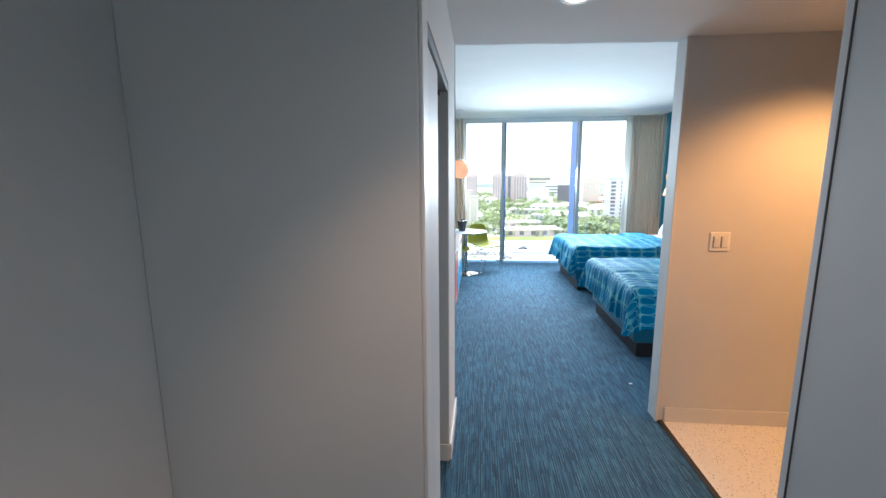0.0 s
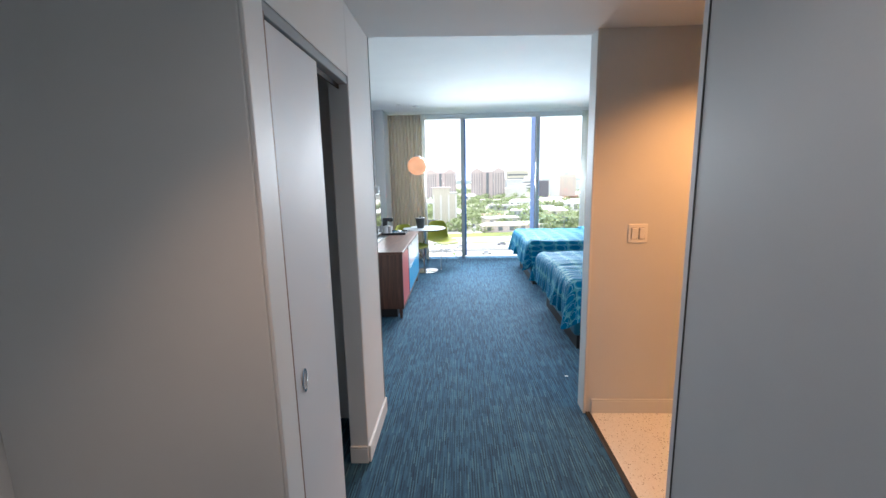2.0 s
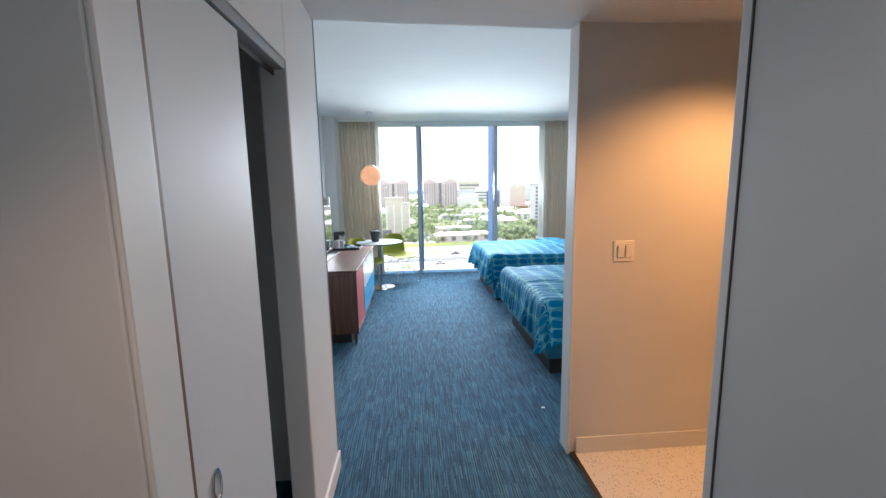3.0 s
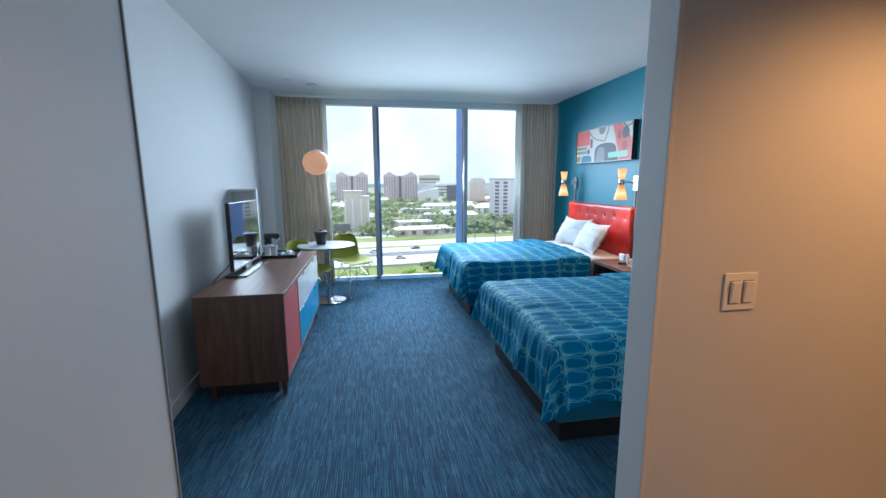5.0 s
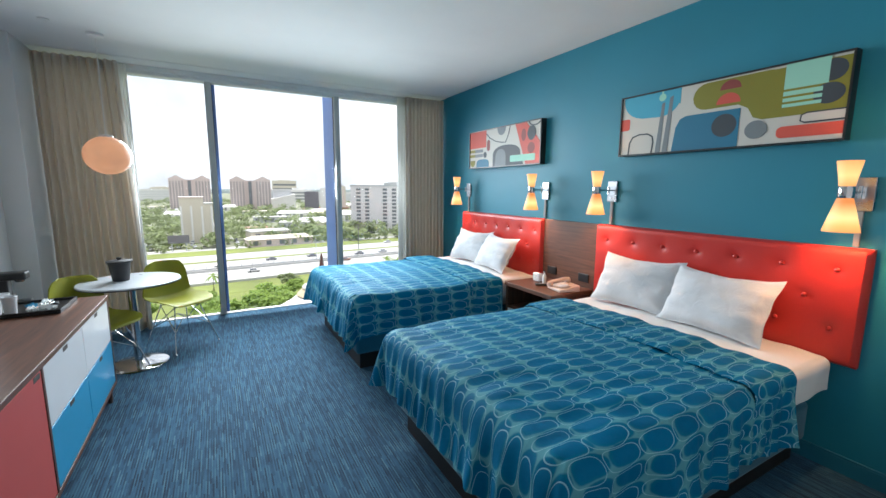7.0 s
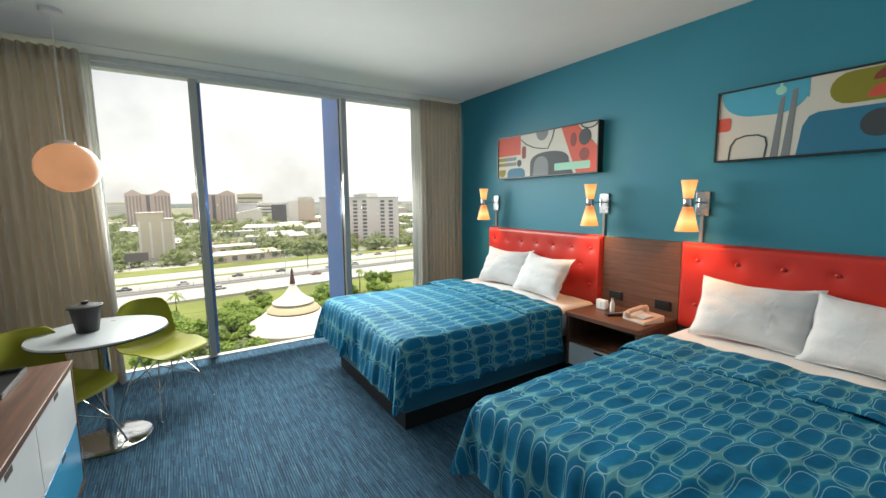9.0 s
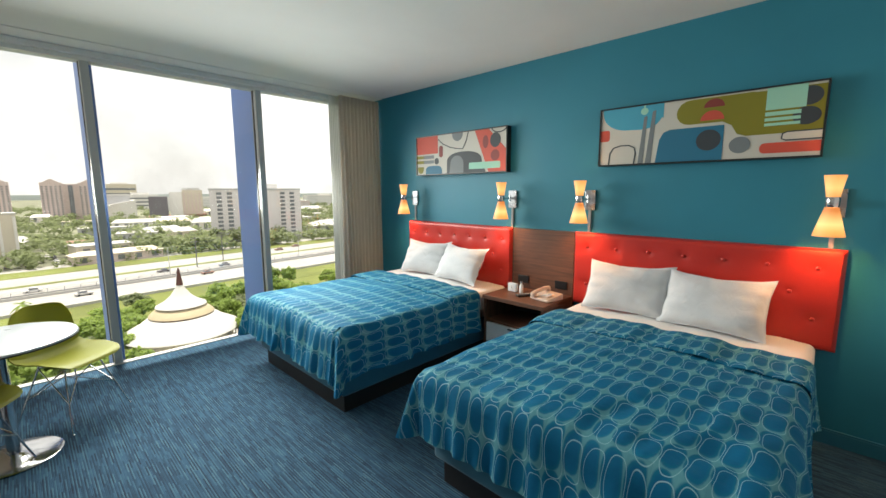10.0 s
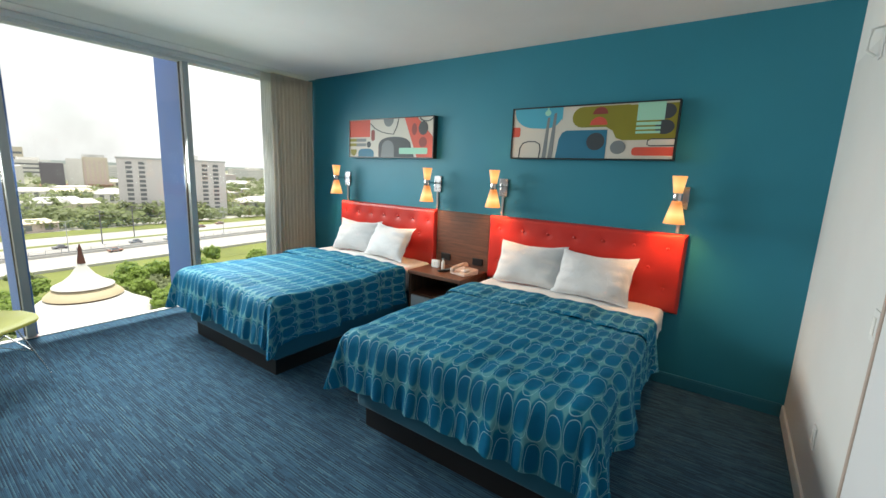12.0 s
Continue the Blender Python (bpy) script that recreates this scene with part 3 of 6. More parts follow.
# ceiling fittings
hd = thing("downlight", (0.045, 2.16, ZH), "round white recessed ceiling downlight, lit", "lamp")
part("ring", lathe(0.045, 2.16, [(0.075, ZH), (0.075, ZH - 0.005), (0.058, ZH - 0.006), (0.056, ZH - 0.001)], 28, close=True), M_TRIM, hd)
part("lens", lathe(0.045, 2.16, [(0.055, ZH - 0.0005), (0.055, ZH - 0.003)], 28), glow_material("downlight_lens", (1.0, 0.86, 0.72), 1.6), hd, "glowing frosted lens")
dl = thing("downlight", (-0.40, 0.70, ZH), "round white recessed ceiling downlight", "lamp")
part("ring", lathe(-0.40, 0.70, [(0.075, ZH), (0.075, ZH - 0.005), (0.058, ZH - 0.006), (0.056, ZH - 0.001)], 28, close=True), M_TRIM, dl)
dl3 = thing("downlight", (0.15, 0.75, ZH), "round white recessed ceiling downlight", "lamp")
part("ring", lathe(0.15, 0.75, [(0.075, ZH), (0.075, ZH - 0.005), (0.058, ZH - 0.006), (0.056, ZH - 0.001)], 28, close=True), M_TRIM, dl3)
dl4 = thing("downlight", (0.0, -0.65, ZH), "round white recessed ceiling downlight", "lamp")
part("ring", lathe(0.0, -0.65, [(0.075, ZH), (0.075, ZH - 0.005), (0.058, ZH - 0.006), (0.056, ZH - 0.001)], 28, close=True), M_TRIM, dl4)
dl2 = thing("downlight", (1.75, 1.90, ZH), "round white recessed ceiling downlight", "lamp")
part("ring", lathe(1.75, 1.90, [(0.085, ZH), (0.085, ZH - 0.005), (0.066, ZH - 0.006), (0.064, ZH - 0.001)], 28, close=True), M_TRIM, dl2)

# hook plate high on the partition
dp = tagged(thing("door_2", (1.05, YE, 0), "", ""), "pale flush door panel with a brown edge on the partition", "door", "", "structure")
part("leaf", box(0.83, 1.238, YE + 0.001, YE + 0.030, 0.012, 2.30, 0.003), M_DOOR, dp)
part("edge_strip", box(1.2385, 1.262, YE + 0.001, YE + 0.034, 0.012, 2.30, 0.003), M_EDGETAUPE, dp, "taupe edge strip")
for name, x, z, w, h in (("wall_switch", 1.42, 1.13, 0.035, 0.06), ("wall_outlet", 1.935, 0.40, 0.035, 0.058)):
    so = thing(name, (x, YE, z), "small white plate on the white partition", "switch")
    part("plate", box(x - w, x + w, YE + 0.0005, YE + 0.007, z - h, z + h, 0.003), M_TRIM, so)
    part("rocker", box(x - w * 0.45, x + w * 0.45, YE + 0.0075, YE + 0.010, z - h * 0.55, z + h * 0.55, 0.001), M_SWITCH, so)
hk = thing("wall_hook", (2.30, YE, 2.25), "small white wall bracket high on the partition", "hook")
part("plate", box(2.27, 2.33, YE, YE + 0.008, 2.26, 2.44, 0.003), M_TRIM, hk)
part("arm", rod([(2.30, YE + 0.006, 2.41), (2.30, YE + 0.05, 2.40), (2.30, YE + 0.055, 2.30), (2.30, YE + 0.02, 2.27)], 0.007), M_TRIM, hk)

# ---- curtains ----
def curtain(name, x0, x1, y, folds, amp, mat, label, z0=0.015, z1=2.735, seed=1, flare=0.0):
    rng = random.Random(seed)
    ph = [rng.uniform(-0.5, 0.5) for _ in range(folds * 2 + 4)]
    n = folds * 12

    def fn(a, b):
        k = a * folds * 2
        i = int(k)
        f = ph[i] * (1 - (k - i)) + ph[i + 1] * (k - i)
        depth = amp * (0.55 + 0.45 * (1 - b)) * (0.8 + 0.5 * f)
        sway = 0.010 * math.sin(3 * b + 7 * a) * (1 - b)
        x = x0 + (x1 - x0) * (a + 0.012 * f * (1 - b)) + sway
        x += flare * (1 - b) * a
        return (x, y + depth * math.sin(2 * math.pi * a * folds + 0.6 * f), z0 + (z1 - z0) * b)

    t = thing(name, ((x0 + x1) / 2, y, 0), label, "curtain")
    part("cloth", sheet(fn, n, 14, 0.003), mat, t, smooth=True)
    part("hem", sheet(lambda a, b: (lambda q: (q[0], q[1] - 0.004, q[2]))(fn(a, b * 0.028)), n, 1, 0.003), mat, t, smooth=True)
    part("pleat_tape", sheet(lambda a, b: (lambda q: (q[0], q[1] - 0.004, q[2]))(fn(a, 0.965 + b * 0.03)), n, 1, 0.003), mat, t, smooth=True)


curtain("curtain", -1.34, -0.71, 8.08, 10, 0.058, M_CURTAIN, "long taupe blackout curtain gathered in deep folds", seed=3, flare=0.075)
curtain("curtain", 2.35, XR - 0.02, 8.08, 11, 0.046, M_CURTAIN, "long taupe blackout curtain hanging beside the teal wall", seed=5, flare=0.0)
curtain("sheer_curtain", -0.73, -0.655, 8.19, 3, 0.018, M_SHEER, "narrow gathered white sheer curtain behind the drape", seed=8)
curtain("sheer_curtain", 2.28, 2.42, 8.20, 6, 0.020, M_SHEER, "narrow gathered white sheer curtain by the glass", seed=9)
# ---- beds ----
def cushion(cx, cy, cz, w, h, t, lean, yaw, seed):
    """A stuffed pillow, w wide, h high, with pinched corners, standing and leaning back."""
    rng = random.Random(seed)
    bm = bmesh.new()
    n = 26
    ph = [rng.uniform(0, 6.28) for _ in range(6)]

    def pt(i, j, side):
        u, v = -1 + 2 * i / n, -1 + 2 * j / n
        edge = max(0.0, (1 - abs(u) ** 2.6)) ** 0.55 * max(0.0, (1 - abs(v) ** 2.6)) ** 0.55
        pull = 1 - 0.075 * (1 - abs(v) ** 2) * abs(u) ** 3
        pul2 = 1 - 0.09 * (1 - abs(u) ** 2) * abs(v) ** 3
        x, z = u * w / 2 * pull, v * h / 2 * pul2
        wr = 0.004 * math.sin(5 * u + 3 * v + ph[0]) + 0.002 * math.sin(9 * v - 4 * u + ph[1]) + 0.008 * math.sin(3.2 * u * v + ph[2])
        wr += 0.010 * (abs(u) ** 2) * math.sin(14 * v + ph[3]) * (1 - abs(v))
        q = Vector((u * 2.2 + seed * 3.7, v * 1.8, side * 2.0))
        wr += 0.006 * noise.noise(q) + 0.004 * noise.noise(q * 2.6) + 0.0025 * noise.noise(q * 6)
        y = side * (t / 2 * edge + wr * edge ** 0.5) + 0.006 * math.sin(9 * u + ph[4]) * abs(v) ** 4 + 0.006 * math.sin(8 * v + ph[5]) * abs(u) ** 4
        sag = -0.02 * (1 - u * u) * (v > 0) * v
        return Vector((x, y, z + sag))

    grids = {}
    for side in (-1, 1):
        for i in range(n + 1):
            for j in range(n + 1):
                if i in (0, n) or j in (0, n):
                    if side == 1:
                        grids[(1, i, j)] = grids[(-1, i, j)]
                        continue
                grids[(side, i, j)] = bm.verts.new(pt(i, j, side))
        for i in range(n):
            for j in range(n):
                f = [grids[(side, a, b)] for a, b in ((i, j), (i + 1, j), (i + 1, j + 1), (i, j + 1))]
                bm.faces.new(f if side == -1 else f[::-1])
    bm.transform(Matrix.Translation((cx, cy, cz)) @ Matrix.Rotation(radians(90 + yaw), 4, "Z") @ Matrix.Rotation(radians(lean), 4, "X"))
    return bm


def spread_sheet(x_foot, x_head, y0, y1, z, drop, seed, lively):
    """Loose cotton cover: lies on the bed, hangs at the foot and both sides, with long soft corners."""
    rng = random.Random(seed)
    ph = [rng.uniform(0, 6.28) for _ in range(8)]
    r = 0.075
    x_foot, y0, y1 = x_foot + 0.025, y0 + 0.025, y1 - 0.025
    L, W = x_head - x_foot, y1 - y0
    quarter = r * math.pi / 2

    def hang(d):
        """Out and down for a length d of cloth past the edge."""
        if d <= 0:
            return 0.0, 0.0
        if d < quarter:
            return r * math.sin(d / r), r * (1 - math.cos(d / r))
        return r, r + (d - quarter)

    def folds(c, k):
        """Uneven pleats along the hem, deeper towards it."""
        n1 = noise.noise(Vector((c * 3.6 + seed * 1.7, 0.5 * k, 0.5)))
        n2 = noise.noise(Vector((c * 10.0 + seed * 2.9, 0.8 * k, 4.5)))
        n3 = noise.noise(Vector((c * 21.0 + seed * 0.9, 0.6 * k, 9.5)))
        return k ** 0.85 * (0.045 * n1 + lively * (0.048 * n2 + 0.024 * n3))

    def place(s, t):
        ds, dt = max(0.0, -s), max(0.0, -t, t - W)
        sg = -1 if t < W / 2 else 1
        edge = y0 if sg < 0 else y1
        if ds > 0 and dt > 0:
            phi, rho = math.atan2(dt, ds), math.hypot(ds, dt)
            o, f = hang(rho)
            k = min(1.3, f / drop)
            pleat = 0.050 * math.sin(2 * phi) ** 2 + 0.045 * lively * math.sin(8 * phi + ph[6]) * math.sin(2 * phi)
            o += k * (0.050 * math.cos(phi) ** 2 + 0.035 * math.sin(phi) ** 2 + pleat) + folds(0.0, k) * math.cos(phi) ** 2 + folds(3.0, k) * math.sin(phi) ** 2
            return (x_foot - o * math.cos(phi), edge + sg * o * math.sin(phi), max(0.016, z - f))
        (os_, zs), (ot, zt) = hang(ds), hang(dt)
        px = x_foot + max(s, 0.0) - os_
        py = y0 + min(max(t, 0.0), W) + sg * ot
        fall = max(zs, zt)
        k = fall / drop
        if ds > 0:
            e = min(1.0, min(t, W - t) / 0.16)
            px -= 0.050 * k + folds(t, k) * e + folds(0.0, k) * (1 - e)
        if dt > 0:
            e = min(1.0, s / 0.16)
            py += sg * (0.035 * k + folds(s + 20 * sg, k) * e + folds(3.0, k) * (1 - e))
        top = 1 - min(1, fall / 0.06)
        rum = noise.noise(Vector((px * 3.1 + seed, py * 3.1, 0.3))) * 0.011 + noise.noise(Vector((px * 9 + seed, py * 6, 2.3))) * 0.006
        rum += 0.006 * noise.noise(Vector((px * 4 + py * 12, py * 3 - px * 2, seed)))
        near = max(0.0, 1 - (px - x_foot) / 0.5)
        rum += 0.009 * near * noise.noise(Vector((py * 13.0 + seed * 1.7, px * 2.0, 4.5)))
        mid = (py - (y0 + y1) / 2) / (W / 2)
        crown = 0.020 * (1 - mid ** 2) if abs(mid) < 1 else 0
        return (px, py, z - fall + top * (rum + crown))

    bm = bmesh.new()
    layer = bm.loops.layers.uv.new("cloth")
    known = {}

    def vert(q):
        key = (round(q[0], 5), round(q[1], 5))
        if key not in known:
            known[key] = bm.verts.new(place(*q))
        return known[key]

    def quad(*qs):
        vs, us = [], []
        for q in qs:
            v = vert(q)
            if v not in vs:
                vs.append(v)
                us.append(q)
        if len(vs) > 2:
            f = bm.faces.new(vs)
            for lp, q in zip(f.loops, us):
                lp[layer].uv = q

    nl, nw, nf, nd = 66, 66, 16, 22
    ss, ts = [L * i / nl for i in range(nl + 1)], [W * i / nw for i in range(nw + 1)]
    for i in range(nl):
        for j in range(nw):
            quad((ss[i], ts[j]), (ss[i + 1], ts[j]), (ss[i + 1], ts[j + 1]), (ss[i], ts[j + 1]))
    # the rim of the bed top, from the head along one side, round the foot and back: a point, and the way the cloth falls there
    rim = [(x, 0.0, math.pi / 2, -1) for x in ss[:0:-1]]
    rim += [(0.0, 0.0, math.pi / 2 * (1 - k / nf), -1) for k in range(nf)]
    rim += [(0.0, t, 0.0, 1) for t in ts]
    rim += [(0.0, W, math.pi / 2 * (k + 1) / nf, 1) for k in range(nf)]
    rim += [(x, W, math.pi / 2, 1) for x in ss[1:]]

    def down(p, k):
        s0, t0, phi, sg = p
        far = drop * (1 + 0.14 * math.sin(2 * phi) ** 2 + 0.045 * noise.noise(Vector((s0 * 4, t0 * 4 + phi, seed))))
        d = far * k
        return (s0 - d * math.cos(phi), t0 + sg * d * math.sin(phi))

    for p, q in zip(rim, rim[1:]):
        for k in range(nd):
            quad(down(p, k / nd), down(q, k / nd), down(q, (k + 1) / nd), down(p, (k + 1) / nd))
    bmesh.ops.recalc_face_normals(bm, faces=bm.faces[:])
    bmesh.ops.solidify(bm, geom=bm.faces[:], thickness=0.006)
    return bm


def bed(x_foot, y0, y1, hy0, hy1, spread_head, seed, lively, label):
    z = 0.645
    b = thing("bed", (1.95, (y0 + y1) / 2, 0), label, "bed", "hotel beds")
    part("base", box(x_foot + 0.055, 2.86, y0 + 0.06, y1 - 0.06, 0.0, 0.139, 0.004), M_BLACKWOOD, b, "black recessed platform base")
    part("box_spring", box(x_foot + 0.015, 2.87, y0 + 0.01, y1 - 0.01, 0.140, 0.37, 0.03, seg=3), M_TEALCLOTH, b, "teal cloth box spring cover", smooth=True)
    part("mattress", box(x_foot + 0.01, 2.875, y0 + 0.005, y1 - 0.005, 0.371, z - 0.004, 0.045, seg=4), M_SHEET, b, "white sheeted mattress", smooth=True)
    sh = part("sheet", spread_band(spread_head - 0.12, 2.868, y0, y1, z, seed + 3), M_SHEET, b, "white cotton sheet", smooth=True)
    sp = thing("bedspread", (x_foot, (y0 + y1) / 2, 0.2), "teal bedspread printed with rounded lozenges, draped over the bed", "bedspread", "hotel bedspreads")
    part("cover", spread_sheet(x_foot, spread_head, y0 - 0.012, y1 + 0.012, z + 0.012, 0.385, seed, lively), M_SPREAD, sp, smooth=True)
    part("fold", fold_band(spread_head - 0.36, spread_head + 0.02, y0 - 0.02, y1 + 0.02, z + 0.032, seed + 1), M_SPREAD, sp, "turned-back band of the cover", smooth=True)
    hb = thing("headboard", (2.91, (hy0 + hy1) / 2, 0.60), "red leatherette headboard with rows of buttons", "headboard", "red headboards")
    part("cushion", tufted(hy0, hy1, 0.605, 1.235), M_RED, hb, smooth=True)
    n = 7
    for r, zz in enumerate((1.115, 0.955, 0.795)):
        for k in range(n - r % 2):
            yy = hy0 + (hy1 - hy0) * (k + 0.5 + 0.5 * (r % 2)) / n
            bt = lathe(0, 0, [(0.013, -0.004), (0.012, 0.003), (0.007, 0.007), (0.0, 0.008)], 10)
            bt.transform(Matrix.Translation((2.887, yy, zz)) @ Matrix.Rotation(radians(-90), 4, "Y"))
            part("button", bt, M_RED, hb, smooth=True)
    return b


def spread_band(x0, x1, y0, y1, z, seed):
    return spread_strip(x0, x1, y0 - 0.004, y1 + 0.004, z + 0.002, 0.20, seed, 0.4)


def fold_band(x0, x1, y0, y1, z, seed):
    return spread_strip(x0, x1, y0, y1, z, 0.36, seed, 1.0)


def spread_strip(x0, x1, y0, y1, z, drop, seed, rough):
    """Cloth laid across the bed and hanging at both sides."""
    rng = random.Random(seed)
    ph = [rng.uniform(0, 6.28) for _ in range(5)]
    W, r = y1 - y0, 0.045
    n = 90

    def fn(a, b):
        s, t = x0 + (x1 - x0) * a, -drop + (W + 2 * drop) * b
        d = max(0, -t, t - W)
        q = r * math.pi / 2
        o, f = (0, 0) if d <= 0 else (r * math.sin(d / r), r * (1 - math.cos(d / r))) if d < q else (r, r + d - q)
        sg = -1 if t < 0 else 1
        k = f / max(drop, 0.01)
        y = y0 + min(max(t, 0), W) + sg * (o + rough * k * 0.014 * math.sin(19 * s + ph[0] + 2 * k))
        lift = rough * (0.006 * math.sin(15 * y + ph[1]) + 0.005 * math.sin(31 * y + ph[2])) * (1 - min(1, f / 0.05))
        edge = -0.012 * (abs(2 * a - 1) ** 6) * rough
        skew = 0.02 * math.sin(4 * y + ph[3]) * rough
        crown = 0.018 * (1 - ((y - (y0 + y1) / 2) / (W / 2)) ** 2) if d <= 0 else 0
        return (s + skew * (1 - a * 0.5), y, z - f + lift + edge + crown)

    return sheet(fn, 14, n, 0.005, lambda a, b: (x0 + (x1 - x0) * a, -drop + (W + 2 * drop) * b))


def tufted(hy0, hy1, z0, z1):
    rows = (1.115, 0.955, 0.795)
    n = 7
    buttons = [(hy0 + (hy1 - hy0) * (k + 0.5 + 0.5 * (r % 2)) / n, zz) for r, zz in enumerate(rows) for k in range(n - r % 2)]

    def front(a, b):
        y, zz = hy0 + (hy1 - hy0) * a, z0 + (z1 - z0) * b
        e = min((y - hy0), (hy1 - y), (zz - z0), (z1 - zz))
        x = 2.885 + (0.03 - math.sqrt(max(0, 0.03 ** 2 - (0.03 - min(e, 0.03)) ** 2)))
        for by, bz in buttons:
            d2 = (y - by) ** 2 + (zz - bz) ** 2
            if d2 < 0.01:
                x += 0.010 * math.exp(-d2 / 0.0006) + 0.004 * math.exp(-d2 / 0.004)
        return (x, y, zz)

    bm = sheet(front, 84, 44)
    rim = [e for e in bm.edges if e.is_boundary]
    ex = bmesh.ops.extrude_edge_only(bm, edges=rim)
    for v in ex["geom"]:
        if isinstance(v, bmesh.types.BMVert):
            v.co.x = XR - 0.002
    return bm


bed(0.985, 6.02, 7.44, 5.94, 7.465, 2.42, 11, 1.25, "queen bed on a black platform beside the window")
bed(0.975, 3.71, 5.13, 3.575, 5.28, 2.42, 29, 1.05, "queen bed on a black platform beside the partition")


def pillow(cx, cy, cz, lean, yaw, seed):
    p = thing("pillow", (cx, cy, cz - 0.2), "plump white cotton pillow leaning on the red headboard", "pillow", "bed pillows")
    part("cushion", cushion(cx, cy, cz, 0.62, 0.40, 0.17, lean, yaw, seed), M_PILLOW, p, smooth=True)
    seam = cushion(cx, cy, cz, 0.635, 0.412, 0.012, lean, yaw, seed)
    part("seam", seam, M_PILLOW, p, "flat stitched pillow edge", smooth=True)


pillow(2.74, 4.76, 0.85, 26, 3, 1)
pillow(2.72, 4.19, 0.845, 28, -3, 2)
pillow(2.73, 6.99, 0.85, 28, 6, 3)
pillow(2.68, 6.42, 0.85, 30, -7, 4)

# ---- wall panel and nightstand between the beds ----
wp = thing("wall_panel", (2.93, 5.61, 0.2), "dark walnut veneer panel between the red headboards", "panel")
part("board", box(2.918, XR - 0.002, 5.285, 5.935, 0.2, 1.232, 0.003), M_WALNUT, wp)
for yy in (5.80, 5.40):
    part("outlet", box(2.908, 2.918, yy - 0.06, yy + 0.06, 0.70, 0.775, 0.004), M_BLACK, wp, "black outlet plate")
ns = thing("nightstand", (2.68, 5.61, 0.20), "walnut nightstand with an open shelf fixed to the panel", "nightstand")
part("top", box(2.43, 2.915, 5.295, 5.925, 0.615, 0.65, 0.003), M_WALNUT, ns)
for yy in (5.297, 5.893):
    part("side", box(2.45, 2.915, yy, yy + 0.03, 0.20, 0.614, 0.002), M_WALNUT_Z, ns)
part("shelf", box(2.455, 2.915, 5.328, 5.892, 0.40, 0.42, 0.002), M_WALNUT, ns)
part("back", box(2.90, 2.915, 5.328, 5.892, 0.42, 0.614), M_BLACKWOOD, ns, "dark back of the shelf")
dwr = part("drawer", box(2.448, 2.88, 5.330, 5.890, 0.215, 0.395, 0.003), M_TABLETOP, ns, "white drawer front")
part("pull", box(2.440, 2.448, 5.57, 5.65, 0.37, 0.385, 0.002), M_BLACK, dwr, "black pull slot")
part("plinth", box(2.52, 2.90, 5.34, 5.88, 0.0, 0.20), M_BLACKWOOD, ns, "dark recessed plinth")

ph_ = thing("telephone", (2.64, 5.44, 0.65), "beige desk telephone with its handset on the cradle", "telephone")
M_BEIGE = paint("beige_plastic", (0.60, 0.46, 0.38), 0.4, var=0.02, relief=0.03)


def wedge(w, d, h0, h1, bevel):
    bm = box(-d / 2, d / 2, -w / 2, w / 2, 0, h1)
    for v in bm.verts:
        if v.co.z > 0.001 and v.co.x < 0:
            v.co.z = h0
    bmesh.ops.bevel(bm, geom=bm.edges[:], offset=bevel, segments=2, profile=0.5, affect="EDGES")
    return bm


at = Matrix.Translation((2.68, 5.41, 0.651)) @ Matrix.Rotation(radians(-12), 4, "Z")
bm = wedge(0.20, 0.20, 0.025, 0.055, 0.008)
bm.transform(at)
part("body", bm, M_BEIGE, ph_, smooth=True)
bm = box(-0.05, 0.04, -0.02, 0.06, 0.0, 0.006, 0.002)
bm.transform(at @ Matrix.Translation((-0.02, -0.05, 0.041)) @ Matrix.Rotation(radians(-8), 4, "Y"))
kp = part("keypad", bm, M_BEIGE, ph_)
for i in range(3):
    for j in range(4):
        bm = box(-0.007, 0.007, -0.008, 0.008, 0, 0.004, 0.001)
        bm.transform(at @ Matrix.Translation((-0.06 + 0.021 * j, -0.06 + 0.024 * i, 0.044 + 0.003 * j)))
        part("key", bm, M_TABLETOP, kp)
hs = rod([(0, -0.105, 0.078), (0, -0.06, 0.088), (0, 0.06, 0.088), (0, 0.105, 0.078)], 0.017, 12)
for yy in (-0.09, 0.09):
    merge(hs, lathe(0.0, yy, [(0.026, 0.056), (0.028, 0.07), (0.022, 0.088)], 16))
hs.transform(at @ Matrix.Translation((0.0, 0.058, -0.012)) @ Matrix.Rotation(radians(-8), 4, "Y") @ Matrix.Rotation(radians(90), 4, "Z"))
part("handset", hs, M_BEIGE, ph_, smooth=True)
ck = thing("alarm_clock", (2.74, 5.78, 0.651), "small white alarm clock on the nightstand", "clock")
part("case", box(2.70, 2.745, 5.745, 5.835, 0.651, 0.73, 0.008), M_TABLETOP, ck)
bm = lathe(0, 0, [(0.026, 0), (0.026, 0.002)], 20)
bm.transform(Matrix.Translation((2.700, 5.79, 0.692)) @ Matrix.Rotation(radians(-90), 4, "Y"))
face = part("face", bm, M_SWITCH, ck, "round clock face")
for a, l in ((20, 0.016), (150, 0.021)):
    bm = box(-0.0008, 0, -0.001, 0.001, 0, l)
    bm.transform(Matrix.Translation((2.6978, 5.79, 0.692)) @ Matrix.Rotation(radians(a), 4, "X"))
    part("pointer", bm, M_BLACK, face, "black clock pointer")
rc = thing("remote_control", (2.62, 5.66, 0.651), "black remote control lying on the nightstand", "remote")
bm = box(-0.10, 0.10, -0.024, 0.024, 0, 0.02, 0.006)
bm.transform(Matrix.Translation((2.66, 5.60, 0.651)) @ Matrix.Rotation(radians(-28), 4, "Z"))
part("body", bm, M_BLACK, rc)
